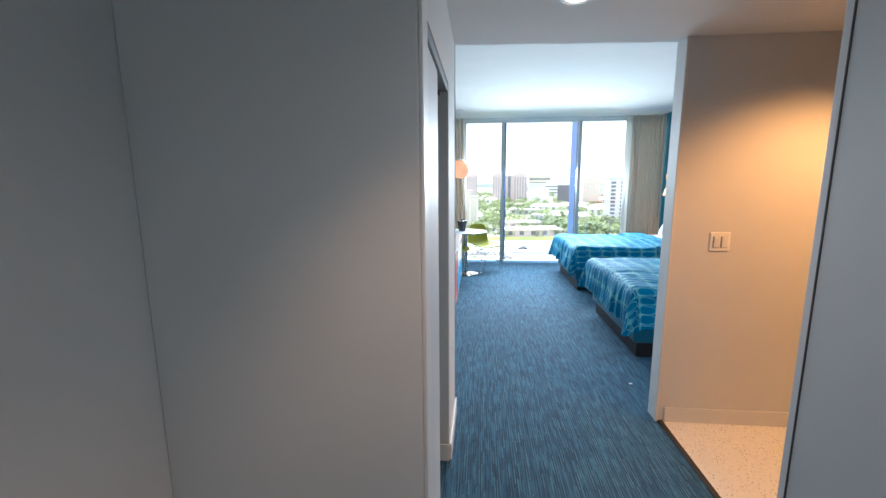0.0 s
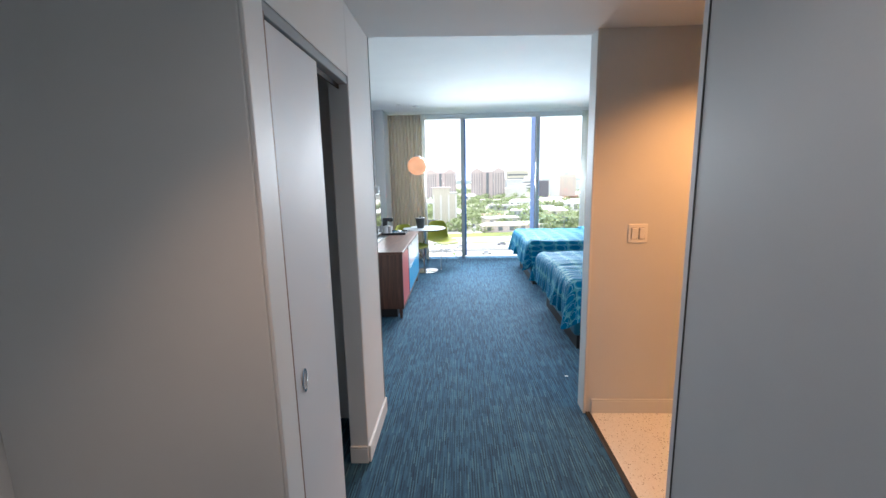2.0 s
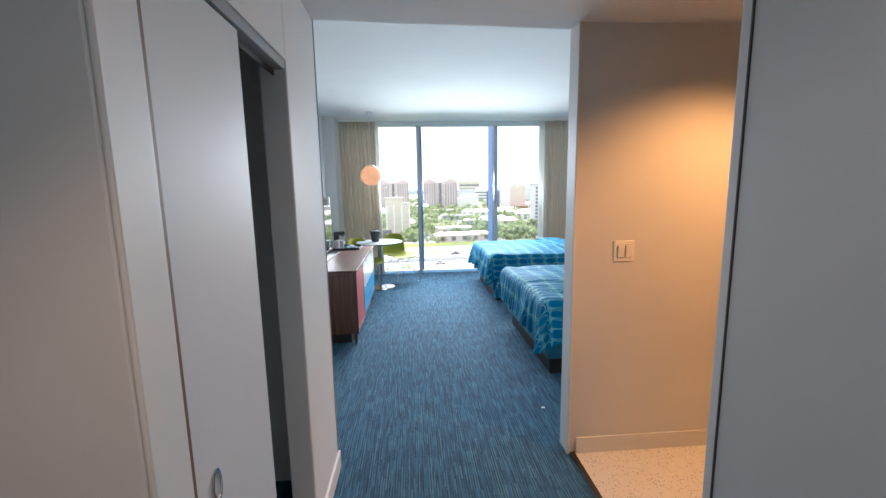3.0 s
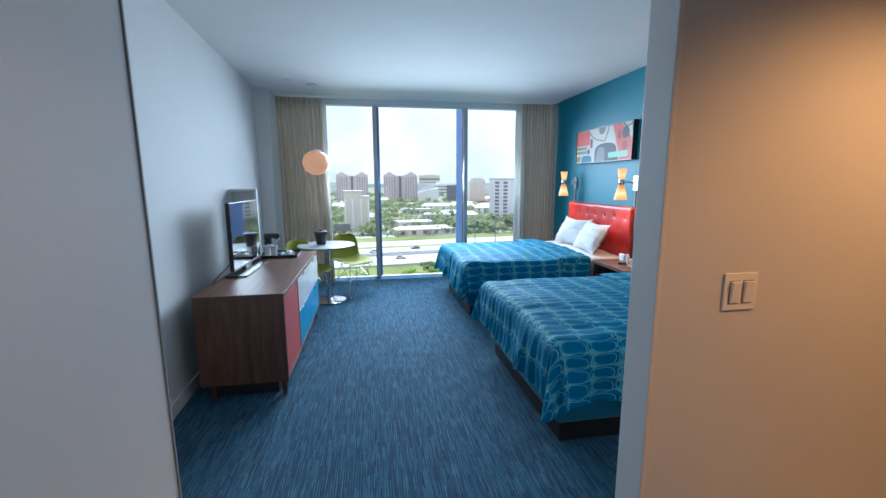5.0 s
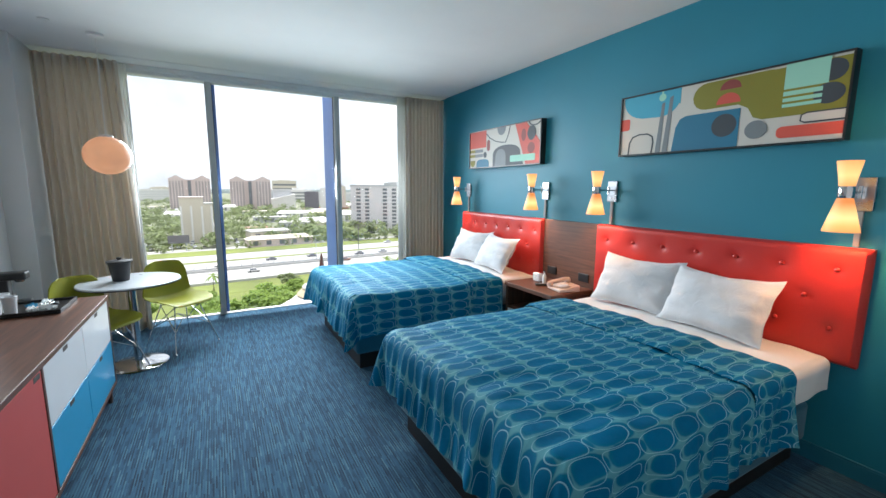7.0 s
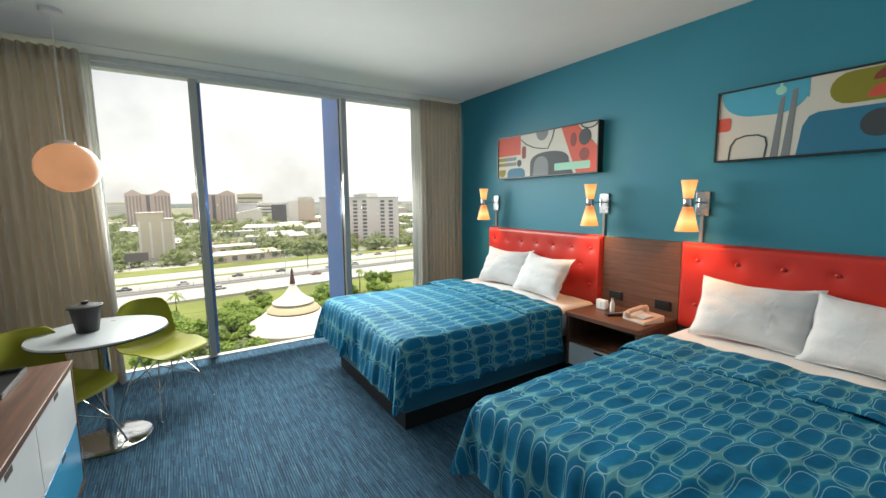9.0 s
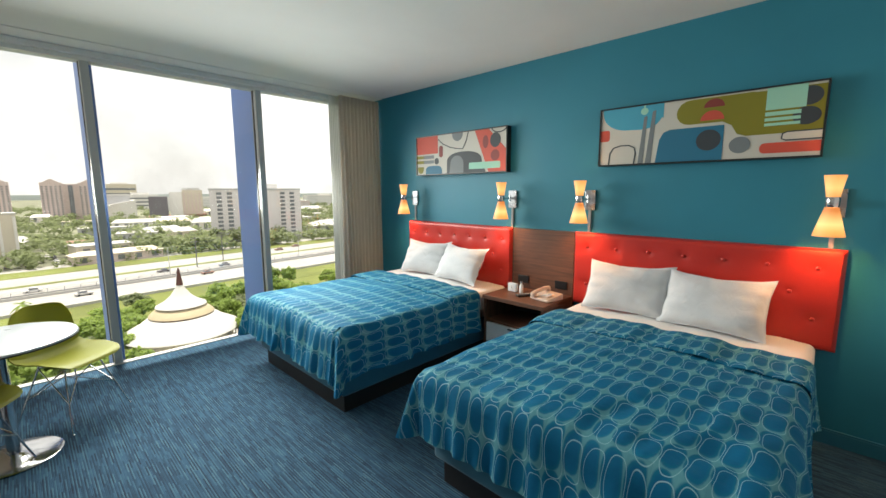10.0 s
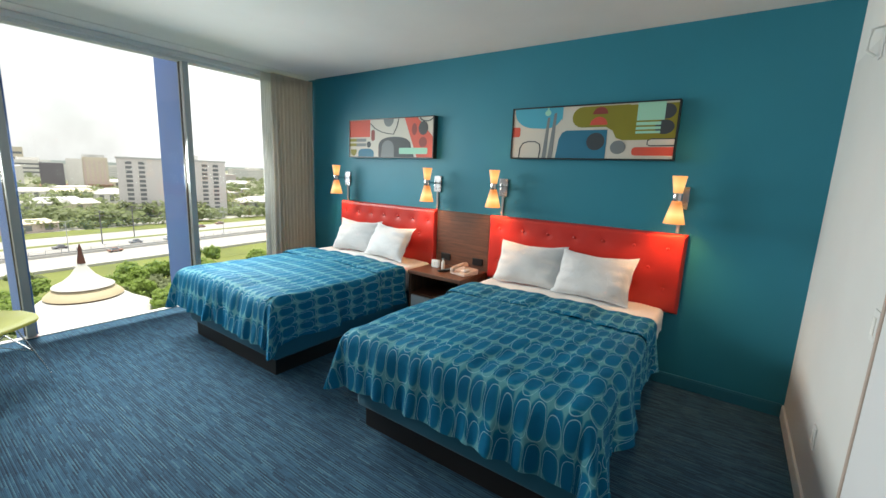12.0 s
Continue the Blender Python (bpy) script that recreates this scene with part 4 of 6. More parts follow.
for k in range(5):
    bm = box(-0.005, 0.005, -0.012, 0.012, 0, 0.003)
    bm.transform(Matrix.Translation((2.66, 5.60, 0.670)) @ Matrix.Rotation(radians(-28), 4, "Z") @ Matrix.Translation((-0.06 + 0.025 * k, 0, 0)))
    part("button", bm, M_ALU, rc)
bt = thing("bottle", (2.72, 5.695, 0.651), "small clear bottle standing beside the clock", "bottle")
part("body", lathe(2.72, 5.695, [(0.017, 0.651), (0.018, 0.66), (0.018, 0.72), (0.009, 0.735), (0.009, 0.745)], 14), M_TABLETOP, bt, smooth=True)
part("cap", lathe(2.72, 5.695, [(0.011, 0.746), (0.011, 0.762)], 14), M_CHROME, bt)


# ---- wall lamps ----
def sconce(y, z, side_y, watts):
    """Swing-arm lamp: a square chrome plate, an arm, and two shades that meet at a collar."""
    s = thing("wall_lamp", (XR, y, z - 0.2), "chrome wall lamp with two lit hourglass shades", "lamp", "bedside wall lamps")
    part("plate", box(XR - 0.018, XR - 0.001, y - 0.045, y + 0.045, z - 0.095, z + 0.075, 0.003), M_PLATE, s, "square satin chrome back plate")
    lx, ly = XR - 0.185, y + side_y
    part("arm", rod([(XR - 0.02, y, z), (XR - 0.07, y, z), (lx, ly, z)], 0.007), M_CHROME, s)
    part("knob", lathe(XR - 0.06, y, [(0.009, z - 0.03), (0.009, z + 0.03)], 12), M_CHROME, s)
    part("collar", lathe(lx, ly, [(0.030, z - 0.028), (0.033, z - 0.02), (0.033, z + 0.02), (0.030, z + 0.028)], 20), M_CHROME, s, smooth=True)
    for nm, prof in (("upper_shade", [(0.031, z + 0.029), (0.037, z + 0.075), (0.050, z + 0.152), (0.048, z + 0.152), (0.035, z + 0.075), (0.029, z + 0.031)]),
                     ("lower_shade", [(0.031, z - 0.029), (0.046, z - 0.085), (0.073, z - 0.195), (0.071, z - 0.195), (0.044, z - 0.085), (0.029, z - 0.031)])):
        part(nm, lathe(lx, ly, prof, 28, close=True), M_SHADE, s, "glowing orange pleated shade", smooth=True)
    part("cord_cover", box(XR - 0.016, XR - 0.001, y - 0.012, y + 0.012, 1.24, z - 0.096, 0.002), M_ALU, s, "thin metal cord cover")
    lamp("wall_lamp_bulb", "POINT", pose(lx, ly, z - 0.13), watts, (1.0, 0.55, 0.24), 0.03)
    lamp("wall_lamp_bulb", "POINT", pose(lx, ly, z + 0.10), watts * 0.2, (1.0, 0.55, 0.24), 0.025)


for y, watts in ((7.385, 12), (5.96, 16), (5.17, 18), (3.655, 24)):
    sconce(y, 1.52, 0.015, watts)


# ---- paintings ----
def color_patch(name, rgb):
    return paint(name, rgb, 0.6, var=0.05, grain=500, relief=0.15)


INK = {k: color_patch("art_" + k, v) for k, v in dict(cream=(0.56, 0.53, 0.47), red=(0.58, 0.075, 0.045), maroon=(0.23, 0.035, 0.03), charcoal=(0.035, 0.045, 0.055), grey=(0.17, 0.19, 0.20), olive=(0.21, 0.19, 0.012), ocean=(0.006, 0.145, 0.245), aqua=(0.045, 0.33, 0.46), mint=(0.30, 0.60, 0.47)).items()}


def patch(y_of, z_of, pts, ink, parent, layer):
    """A flat painted patch; pts in parts of the canvas, from its upper left."""
    bm = bmesh.new()
    vs = [bm.verts.new((2.8892 - 0.0002 * layer, y_of(a), z_of(b))) for a, b in pts]
    f = bm.faces.new(vs)
    ex = bmesh.ops.extrude_face_region(bm, geom=[f])
    for v in ex["geom"]:
        if isinstance(v, bmesh.types.BMVert):
            v.co.x += 0.0015 + 0.0002 * layer
    part("painted_patch", bm, INK[ink], parent)


def oval(cx, cy, rx, ry, p=2.0, a0=0.0, a1=2 * math.pi, n=36):
    out = []
    for k in range(n + (a1 - a0 < 6.28)):
        a = a0 + (a1 - a0) * k / n
        c, s = math.cos(a), math.sin(a)
        out.append((cx + rx * math.copysign(abs(c) ** (2 / p), c), cy + ry * math.copysign(abs(s) ** (2 / p), s)))
    return out


def rect(x0, y0, x1, y1):
    return [(x0, y0), (x1, y0), (x1, y1), (x0, y1)]


def band(pts, w, asp):
    """A thin drawn line along pts; w in parts of the canvas height."""
    left, right = [], []
    for i, p in enumerate(pts):
        a, b = pts[max(i - 1, 0)], pts[min(i + 1, len(pts) - 1)]
        dx, dy = (b[0] - a[0]) * asp, b[1] - a[1]
        l = math.hypot(dx, dy) or 1
        nx, ny = -dy / l * w / asp, dx / l * w
        left.append((p[0] + nx, p[1] + ny))
        right.append((p[0] - nx, p[1] - ny))
    return left + right[::-1]


def painting(y_left, y_right, z0, z1, label, shapes):
    p = thing("painting", (2.91, (y_left + y_right) / 2, z0), label, "painting", "abstract paintings")
    fr = bmesh.new()
    t = 0.010
    for a in ((y_right, y_left, z1 - t, z1), (y_right, y_left, z0, z0 + t), (y_right, y_right + t, z0 + t, z1 - t), (y_left - t, y_left, z0 + t, z1 - t)):
        box(2.880, XR - 0.001, a[0], a[1], a[2], a[3], 0, fr)
    part("frame", fr, M_BLACK, p, "thin black float frame")
    part("canvas", box(2.890, XR - 0.002, y_right + t, y_left - t, z0 + t, z1 - t), INK["cream"], p, "cream canvas ground")
    W, H = y_left - y_right - 2 * t, z1 - z0 - 2 * t
    y_of = lambda a: y_left - t - W * min(max(a, 0.0), 1.0)
    z_of = lambda b: z1 - t - H * min(max(b, 0.0), 1.0)
    for i, (ink, pts) in enumerate(shapes):
        patch(y_of, z_of, pts, ink, p, i + 1)


def rounded(x0, y0, x1, y1, r, asp):
    rx = r / asp
    out = []
    for cx, cy, a in ((x1 - rx, y0 + r, -90), (x1 - rx, y1 - r, 0), (x0 + rx, y1 - r, 90), (x0 + rx, y0 + r, 180)):
        out += [(cx + rx * math.cos(radians(a + q)), cy + r * math.sin(radians(a + q))) for q in (0, 22, 45, 68, 90)]
    return out


AS = 2.95
painting(7.30, 6.0, 1.775, 2.215, "abstract canvas of red, grey and cream shapes above the headboard", [
    ("red", rect(0, 0, 0.27, 0.46)), ("olive", rect(0, 0.50, 0.10, 0.58)), ("grey", rect(0.09, 0.50, 0.22, 0.585)), ("olive", rect(0, 0.63, 0.10, 0.71)), ("grey", rect(0.09, 0.63, 0.22, 0.715)),
    ("maroon", rounded(0.285, 0.27, 0.33, 0.57, 0.06, AS)), ("charcoal", oval(0.255, 0.665, 0.026, 0.085)),
    ("olive", [(0.012, 0.80), (0.09, 0.80)] + oval(0.051, 0.84, 0.039, 0.14, 2, 0, math.pi, 14)), ("ocean", [(0.115, 1.0)] + oval(0.217, 0.95, 0.102, 0.17, 3.2, math.pi, 2 * math.pi, 16) + [(0.319, 1.0)]),
    ("grey", oval(0.50, 0.0, 0.06, 0.20, 2, 0, math.pi, 16)), ("charcoal", band([(0.275, 0.1), (0.33, 0.23), (0.42, 0.34), (0.50, 0.385), (0.56, 0.40), (0.60, 0.20), (0.62, 0.0)], 0.012, AS)),
    ("charcoal", [(0.38, 1.0)] + oval(0.57, 0.72, 0.19, 0.25, 2.4, math.pi, 2 * math.pi, 20)[0:21] + [(0.80, 1.0)]),
    ("grey", [(0.41, 1.0)] + oval(0.495, 0.80, 0.075, 0.24, 2.2, math.pi, 2 * math.pi, 16) + [(0.57, 1.0)]),
    ("red", [(0.69, 0.0), (0.83, 0.0), (1.0, 0.5), (1.0, 1.0), (0.83, 1.0)]), ("charcoal", oval(0.895, 0.27, 0.05, 0.17)), ("maroon", oval(0.80, 0.29, 0.028, 0.15)), ("maroon", oval(0.895, 0.62, 0.042, 0.13)),
    ("mint", rounded(0.63, 0.76, 0.945, 0.92, 0.03, AS)), ("charcoal", band(oval(0.93, -0.02, 0.07, 0.12, 2, 0.1, math.pi - 0.1, 10), 0.012, AS)),
])
painting(5.095, 3.742, 1.785, 2.23, "abstract canvas of aqua, olive, blue and red shapes", [
    ("aqua", oval(0.175, 0.0, 0.165, 0.40, 2.3, math.pi * 0.5, math.pi, 12) + [(0.01, 0.0), (0.345, 0.0), (0.345, 0.25)] + oval(0.22, 0.0, 0.13, 0.41, 2.6, 0.5, math.pi * 0.5, 8)),
    ("mint", rect(0.24, 0.0, 0.25, 0.06)), ("mint", oval(0.245, 0.10, 0.02, 0.06)),
    ("red", rounded(-0.03, 0.37, 0.055, 0.57, 0.04, AS)), ("grey", [(0.245, 0.20), (0.262, 0.18), (0.250, 1.0), (0.222, 1.0)]), ("grey", [(0.288, 0.12), (0.306, 0.10), (0.293, 1.0), (0.262, 1.0)]),
    ("charcoal", band([(0.055, 1.0), (0.06, 0.80), (0.08, 0.70), (0.12, 0.665), (0.17, 0.67), (0.20, 0.72), (0.207, 0.82), (0.20, 1.0)], 0.011, AS)),
    ("ocean", [(0.315, 1.0), (0.33, 0.62), (0.35, 0.50), (0.38, 0.46), (0.63, 0.46), (0.63, 1.0)]), ("charcoal", oval(0.565, 0.68, 0.055, 0.165)), ("grey", oval(0.70, 0.79, 0.044, 0.125)),
    ("olive", rounded(0.41, 0.02, 0.80, 0.41, 0.19, AS)), ("olive", [(0.62, 0.03), (1.0, 0.03), (1.0, 0.66), (0.72, 0.66), (0.685, 0.62), (0.66, 0.48), (0.62, 0.41)]),
    ("maroon", oval(0.58, 0.17, 0.045, 0.13, 2, math.pi, 2 * math.pi, 16)), ("red", oval(0.575, 0.37, 0.052, 0.15, 2, math.pi, 2 * math.pi, 16)),
    ("charcoal", oval(0.945, 0.17, 0.045, 0.13)), ("charcoal", oval(0.94, 0.44, 0.05, 0.125)),
    ("mint", rect(0.79, 0.0, 0.935, 0.315)), ("mint", rect(0.79, 0.345, 0.92, 0.40)), ("mint", rect(0.79, 0.43, 0.92, 0.475)), ("mint", rect(0.79, 0.505, 0.92, 0.545)),
    ("red", rounded(0.78, 0.79, 1.03, 0.94, 0.06, AS)), ("cream", rounded(0.86, 0.65, 1.03, 0.755, 0.04, AS)), ("charcoal", band([(1.0, 0.645), (0.88, 0.645), (0.862, 0.67), (0.86, 0.74), (0.875, 0.765), (1.0, 0.765)], 0.009, AS)),
])
# ---- dresser ----
M_CORAL = paint("coral_lacquer", (0.56, 0.085, 0.065), 0.35, var=0.03, relief=0.02)
M_SKY = paint("sky_blue_lacquer", (0.030, 0.30, 0.53), 0.32, var=0.03, relief=0.02)
DX0, DX1, DY0, DY1, DZ0, DZ1 = -1.24, -0.655, 4.60, 6.42, 0.12, 0.77
dr = thing("dresser", ((DX0 + DX1) / 2, (DY0 + DY1) / 2, 0), "long walnut dresser with coral, white and blue fronts", "dresser")
part("top", box(DX0, DX1 + 0.004, DY0 - 0.004, DY1 + 0.004, DZ1 - 0.028, DZ1, 0.003), M_WALNUT, dr)
for y in (DY0, DY1 - 0.025):
    part("side", box(DX0, DX1, y, y + 0.025, DZ0, DZ1 - 0.029, 0.002), M_WALNUT_Z, dr)
part("bottom", box(DX0, DX1, DY0 + 0.026, DY1 - 0.026, DZ0, DZ0 + 0.025, 0.002), M_WALNUT, dr)
part("back", box(DX0, DX0 + 0.012, DY0 + 0.026, DY1 - 0.026, DZ0 + 0.026, DZ1 - 0.03), M_BLACKWOOD, dr)
part("core", box(DX0 + 0.014, DX1 - 0.035, DY0 + 0.026, DY1 - 0.026, DZ0 + 0.026, DZ1 - 0.03), M_BLACKWOOD, dr, "dark inside")
part("divider", box(DX1 - 0.034, DX1, 5.155, 5.175, DZ0 + 0.026, DZ1 - 0.03), M_WALNUT_Z, dr)


def front(y0, y1, z0, z1, mat, label, kind, notch_y):
    f = part(kind, box(DX1 - 0.022, DX1 - 0.002, y0, y1, z0, z1, 0.002), mat, dr, label)
    part("finger_notch", box(DX1 - 0.006, DX1 - 0.0005, notch_y - 0.035, notch_y + 0.035, z1 - 0.028, z1 - 0.004, 0.002), M_SHADOWGAP, f, "dark cut-out finger pull")


front(DY0 + 0.030, 5.150, DZ0 + 0.03, DZ1 - 0.034, M_CORAL, "coral red sliding front", "door", 5.10)
for a, b in ((5.180, 5.780), (5.786, 6.390)):
    front(a, b, 0.452, DZ1 - 0.034, M_TABLETOP, "white drawer front", "drawer", (a + b) / 2)
    front(a, b, DZ0 + 0.03, 0.446, M_SKY, "sky blue drawer front", "drawer", (a + b) / 2)
for x in (DX0 + 0.06, DX1 - 0.04):
    for y in (DY0 + 0.05, DY1 - 0.05):
        part("leg", rod([(x, y, DZ0 - 0.0005), (x, y, 0)], 0.022, 12, None, 0.014), M_WALNUT_Z, dr)
part("plinth", box(DX0 + 0.03, DX1 - 0.09, DY0 + 0.09, DY1 - 0.09, 0, DZ0 - 0.001), M_BLACKWOOD, dr, "dark recessed plinth")

SCRAP = (0.806, 3.246)
ps = thing("paper_scrap", (0.806, 3.246, 0), "tiny white paper scrap lying on the carpet", "scrap")
part("sheet", box(SCRAP[0] - 0.012, SCRAP[0] + 0.012, SCRAP[1] - 0.008, SCRAP[1] + 0.008, 0.001, 0.003, 0.0008), M_TABLETOP, ps)

# ---- television ----
tv = thing("television", (-1.08, 5.52, DZ1), "black flat-screen television on the dresser, switched off", "television", rz=-1)
M_SCREEN = paint("dark_screen_glass", (0.006, 0.007, 0.009), 0.09, var=0.02, relief=0)
M_SCREEN.node_tree.nodes["Principled BSDF"].inputs["Coat Weight"].default_value = 1.0
M_SCREEN.node_tree.nodes["Principled BSDF"].inputs["Coat IOR"].default_value = 2.2
TVM = pose(-1.138, 5.57, DZ1, 0, 0, -1)


def tvpart(name, bm, mat, label=""):
    bm.transform(TVM)
    return part(name, bm, mat, tv, label)


tvpart("casing", box(-0.03, 0.0, -0.385, 0.385, 0.045, 0.60, 0.004), M_BLACK)
tvpart("screen", box(-0.002, 0.002, -0.377, 0.377, 0.058, 0.592), M_SCREEN, "glossy black screen")
tvpart("bezel", box(0.0, 0.005, -0.385, 0.385, 0.045, 0.057, 0.001), M_ALU, "thin grey lower edge")
tvpart("back_box", box(-0.065, -0.03, -0.22, 0.22, 0.08, 0.40, 0.012), M_BLACK)
tvpart("neck", box(-0.03, 0.0, -0.09, 0.09, 0.012, 0.05, 0.003), M_BLACK)
tvpart("stand", box(-0.07, 0.10, -0.40, 0.31, 0.001, 0.013, 0.003), M_BLACK, "flat black stand plate")
cb = thing("cable", (-1.25, 5.10, 0.5), "thin black power cable hanging behind the television", "cable")
part("lead", rod([(-1.175, 5.42, 0.93), (-1.22, 5.28, 0.84), (-1.26, 5.12, 0.78), (-1.30, 5.0, 0.70), (-1.375, 4.96, 0.42)], 0.004, 6), M_BLACK, cb)
part("plug", box(wx(4.94), wx(4.94) + 0.03, 4.94, 4.98, 0.39, 0.44, 0.004), M_BLACK, cb)

# ---- framed board standing out from the wall behind the television ----
wp2 = thing("wall_board", (-1.32, 6.185, 0.78), "white framed grey board standing out from the wall behind the television", "board")
M_PANELGREY = paint("grey_panel", (0.46, 0.45, 0.44), 0.5, var=0.04)
part("panel", box(-1.425, -1.215, 6.18, 6.20, 0.78, 1.44), M_PANELGREY, wp2, "flat grey panel")
for a, b in ((wx(6.2) + 0.001, -1.4255), (-1.2145, -1.185)):
    part("frame_side", box(a, b, 6.165, 6.205, 0.78, 1.4395, 0.004), M_TRIM, wp2)
part("frame_top", box(wx(6.2) + 0.001, -1.185, 6.165, 6.205, 1.44, 1.468, 0.004), M_TRIM, wp2)

# ---- tray, cups and coffee maker ----
tr = thing("tray", (-1.0, 6.2, DZ1), "black serving tray on the dresser", "tray")
part("base", box(-1.15, -0.80, 6.02, 6.36, DZ1 + 0.001, DZ1 + 0.010, 0.003), M_BLACK, tr)
for a in ((-1.15, -0.80, 6.02, 6.032), (-1.15, -0.80, 6.348, 6.36), (-1.15, -1.138, 6.033, 6.347), (-0.812, -0.80, 6.033, 6.347)):
    part("rim", box(*a, DZ1 + 0.011, DZ1 + 0.026, 0.002), M_BLACK, tr)
for x, y in ((-1.10, 6.08), (-1.03, 6.07), (-1.09, 6.16)):
    c = thing("cup", (x, y, DZ1 + 0.011), "wrapped clear white plastic cup", "cup", "wrapped cups")
    part("wall", lathe(x, y, [(0.026, DZ1 + 0.011), (0.034, DZ1 + 0.115), (0.031, DZ1 + 0.115), (0.024, DZ1 + 0.016)], 18, close=True), M_TABLETOP, c, smooth=True)
    part("rim", lathe(x, y, [(0.0345, DZ1 + 0.112), (0.0365, DZ1 + 0.117), (0.0345, DZ1 + 0.121), (0.033, DZ1 + 0.117)], 18, close=True), M_TABLETOP, c, smooth=True)
for k, (x, y, a, m) in enumerate(((-0.95, 6.12, 12, M_TABLETOP), (-0.90, 6.20, -30, M_CHROME), (-0.97, 6.22, 50, M_SKY), (-0.88, 6.10, 70, M_TABLETOP), (-0.93, 6.28, 5, M_TABLETOP))):
    s = thing("sachet", (x, y, DZ1 + 0.012), "small paper coffee sachet on the tray", "sachet", "coffee sachets")
    bm = cushion(0, 0, 0, 0.085, 0.06, 0.016, 90, 0, k)
    bm.transform(pose(x, y, DZ1 + 0.021 + 0.004 * (k % 2), 0, 0, a))
    part("packet", bm, m, s, smooth=True)
cmk = thing("coffee_maker", (-1.10, 6.50 - 0.08, DZ1), "small black single-cup coffee maker", "coffee maker")
CX, CY = -1.10, 6.395
part("foot", box(CX - 0.09, CX + 0.07, CY - 0.03, CY + 0.02 + 0.003, DZ1, DZ1 + 0.03, 0.006), M_BLACK, cmk)
part("tower", box(CX - 0.09, CX - 0.02, CY - 0.05, CY + 0.02, DZ1 + 0.031, DZ1 + 0.19, 0.008), M_BLACK, cmk)
part("head", box(CX - 0.09, CX + 0.07, CY - 0.06, CY + 0.022, DZ1 + 0.165, DZ1 + 0.215, 0.010), M_BLACK, cmk)
part("spout", lathe(CX + 0.03, CY - 0.02, [(0.02, DZ1 + 0.15), (0.026, DZ1 + 0.164)], 14), M_CHROME, cmk)

# ---- round table ----
M_TOPGREY = paint("pale_grey_laminate", (0.50, 0.53, 0.56), 0.3, var=0.03, relief=0.02)
TX, TY = -0.62, 7.08
tb = thing("round_table", (TX, TY, 0), "round white pedestal table with a chrome foot", "table")
part("tabletop", lathe(TX, TY, [(0.335, 0.718), (0.355, 0.724), (0.358, 0.732), (0.355, 0.740), (0.345, 0.742)], 56), M_TOPGREY, tb, smooth=True)
part("edge_band", lathe(TX, TY, [(0.353, 0.7195), (0.3600, 0.7215), (0.3600, 0.728), (0.354, 0.728)], 56, close=True), M_BLACK, tb, "dark edge band")
part("column", lathe(TX, TY, [(0.033, 0.03), (0.030, 0.05), (0.030, 0.69), (0.06, 0.716)], 24), M_CHROME, tb, "chrome column", smooth=True)
part("foot", lathe(TX, TY, [(0.215, 0.0), (0.22, 0.006), (0.21, 0.012), (0.10, 0.022), (0.05, 0.030), (0.034, 0.038)], 48), M_CHROME, tb, "polished round foot plate", smooth=True)
M_POT = paint("charcoal_plastic", (0.018, 0.018, 0.020), 0.5, var=0.15)
PX, PY = TX - 0.065, TY + 0.015
pt = thing("ice_bucket", (PX, PY, 0.742), "charcoal ice bucket with a lid on the table", "bucket")
part("body", lathe(PX, PY, [(0.054, 0.742), (0.058, 0.746), (0.080, 0.905), (0.073, 0.905), (0.052, 0.755)], 32), M_POT, pt, smooth=True)
part("rim", lathe(PX, PY, [(0.080, 0.897), (0.089, 0.899), (0.090, 0.911), (0.079, 0.913)], 32, close=True), M_POT, pt, smooth=True)
part("lid", lathe(PX, PY, [(0.0785, 0.907), (0.074, 0.915), (0.03, 0.921)], 32), M_POT, pt, smooth=True)
part("knob", lathe(PX, PY, [(0.014, 0.921), (0.020, 0.931), (0.018, 0.939), (0.008, 0.942)], 16), M_POT, pt, smooth=True)


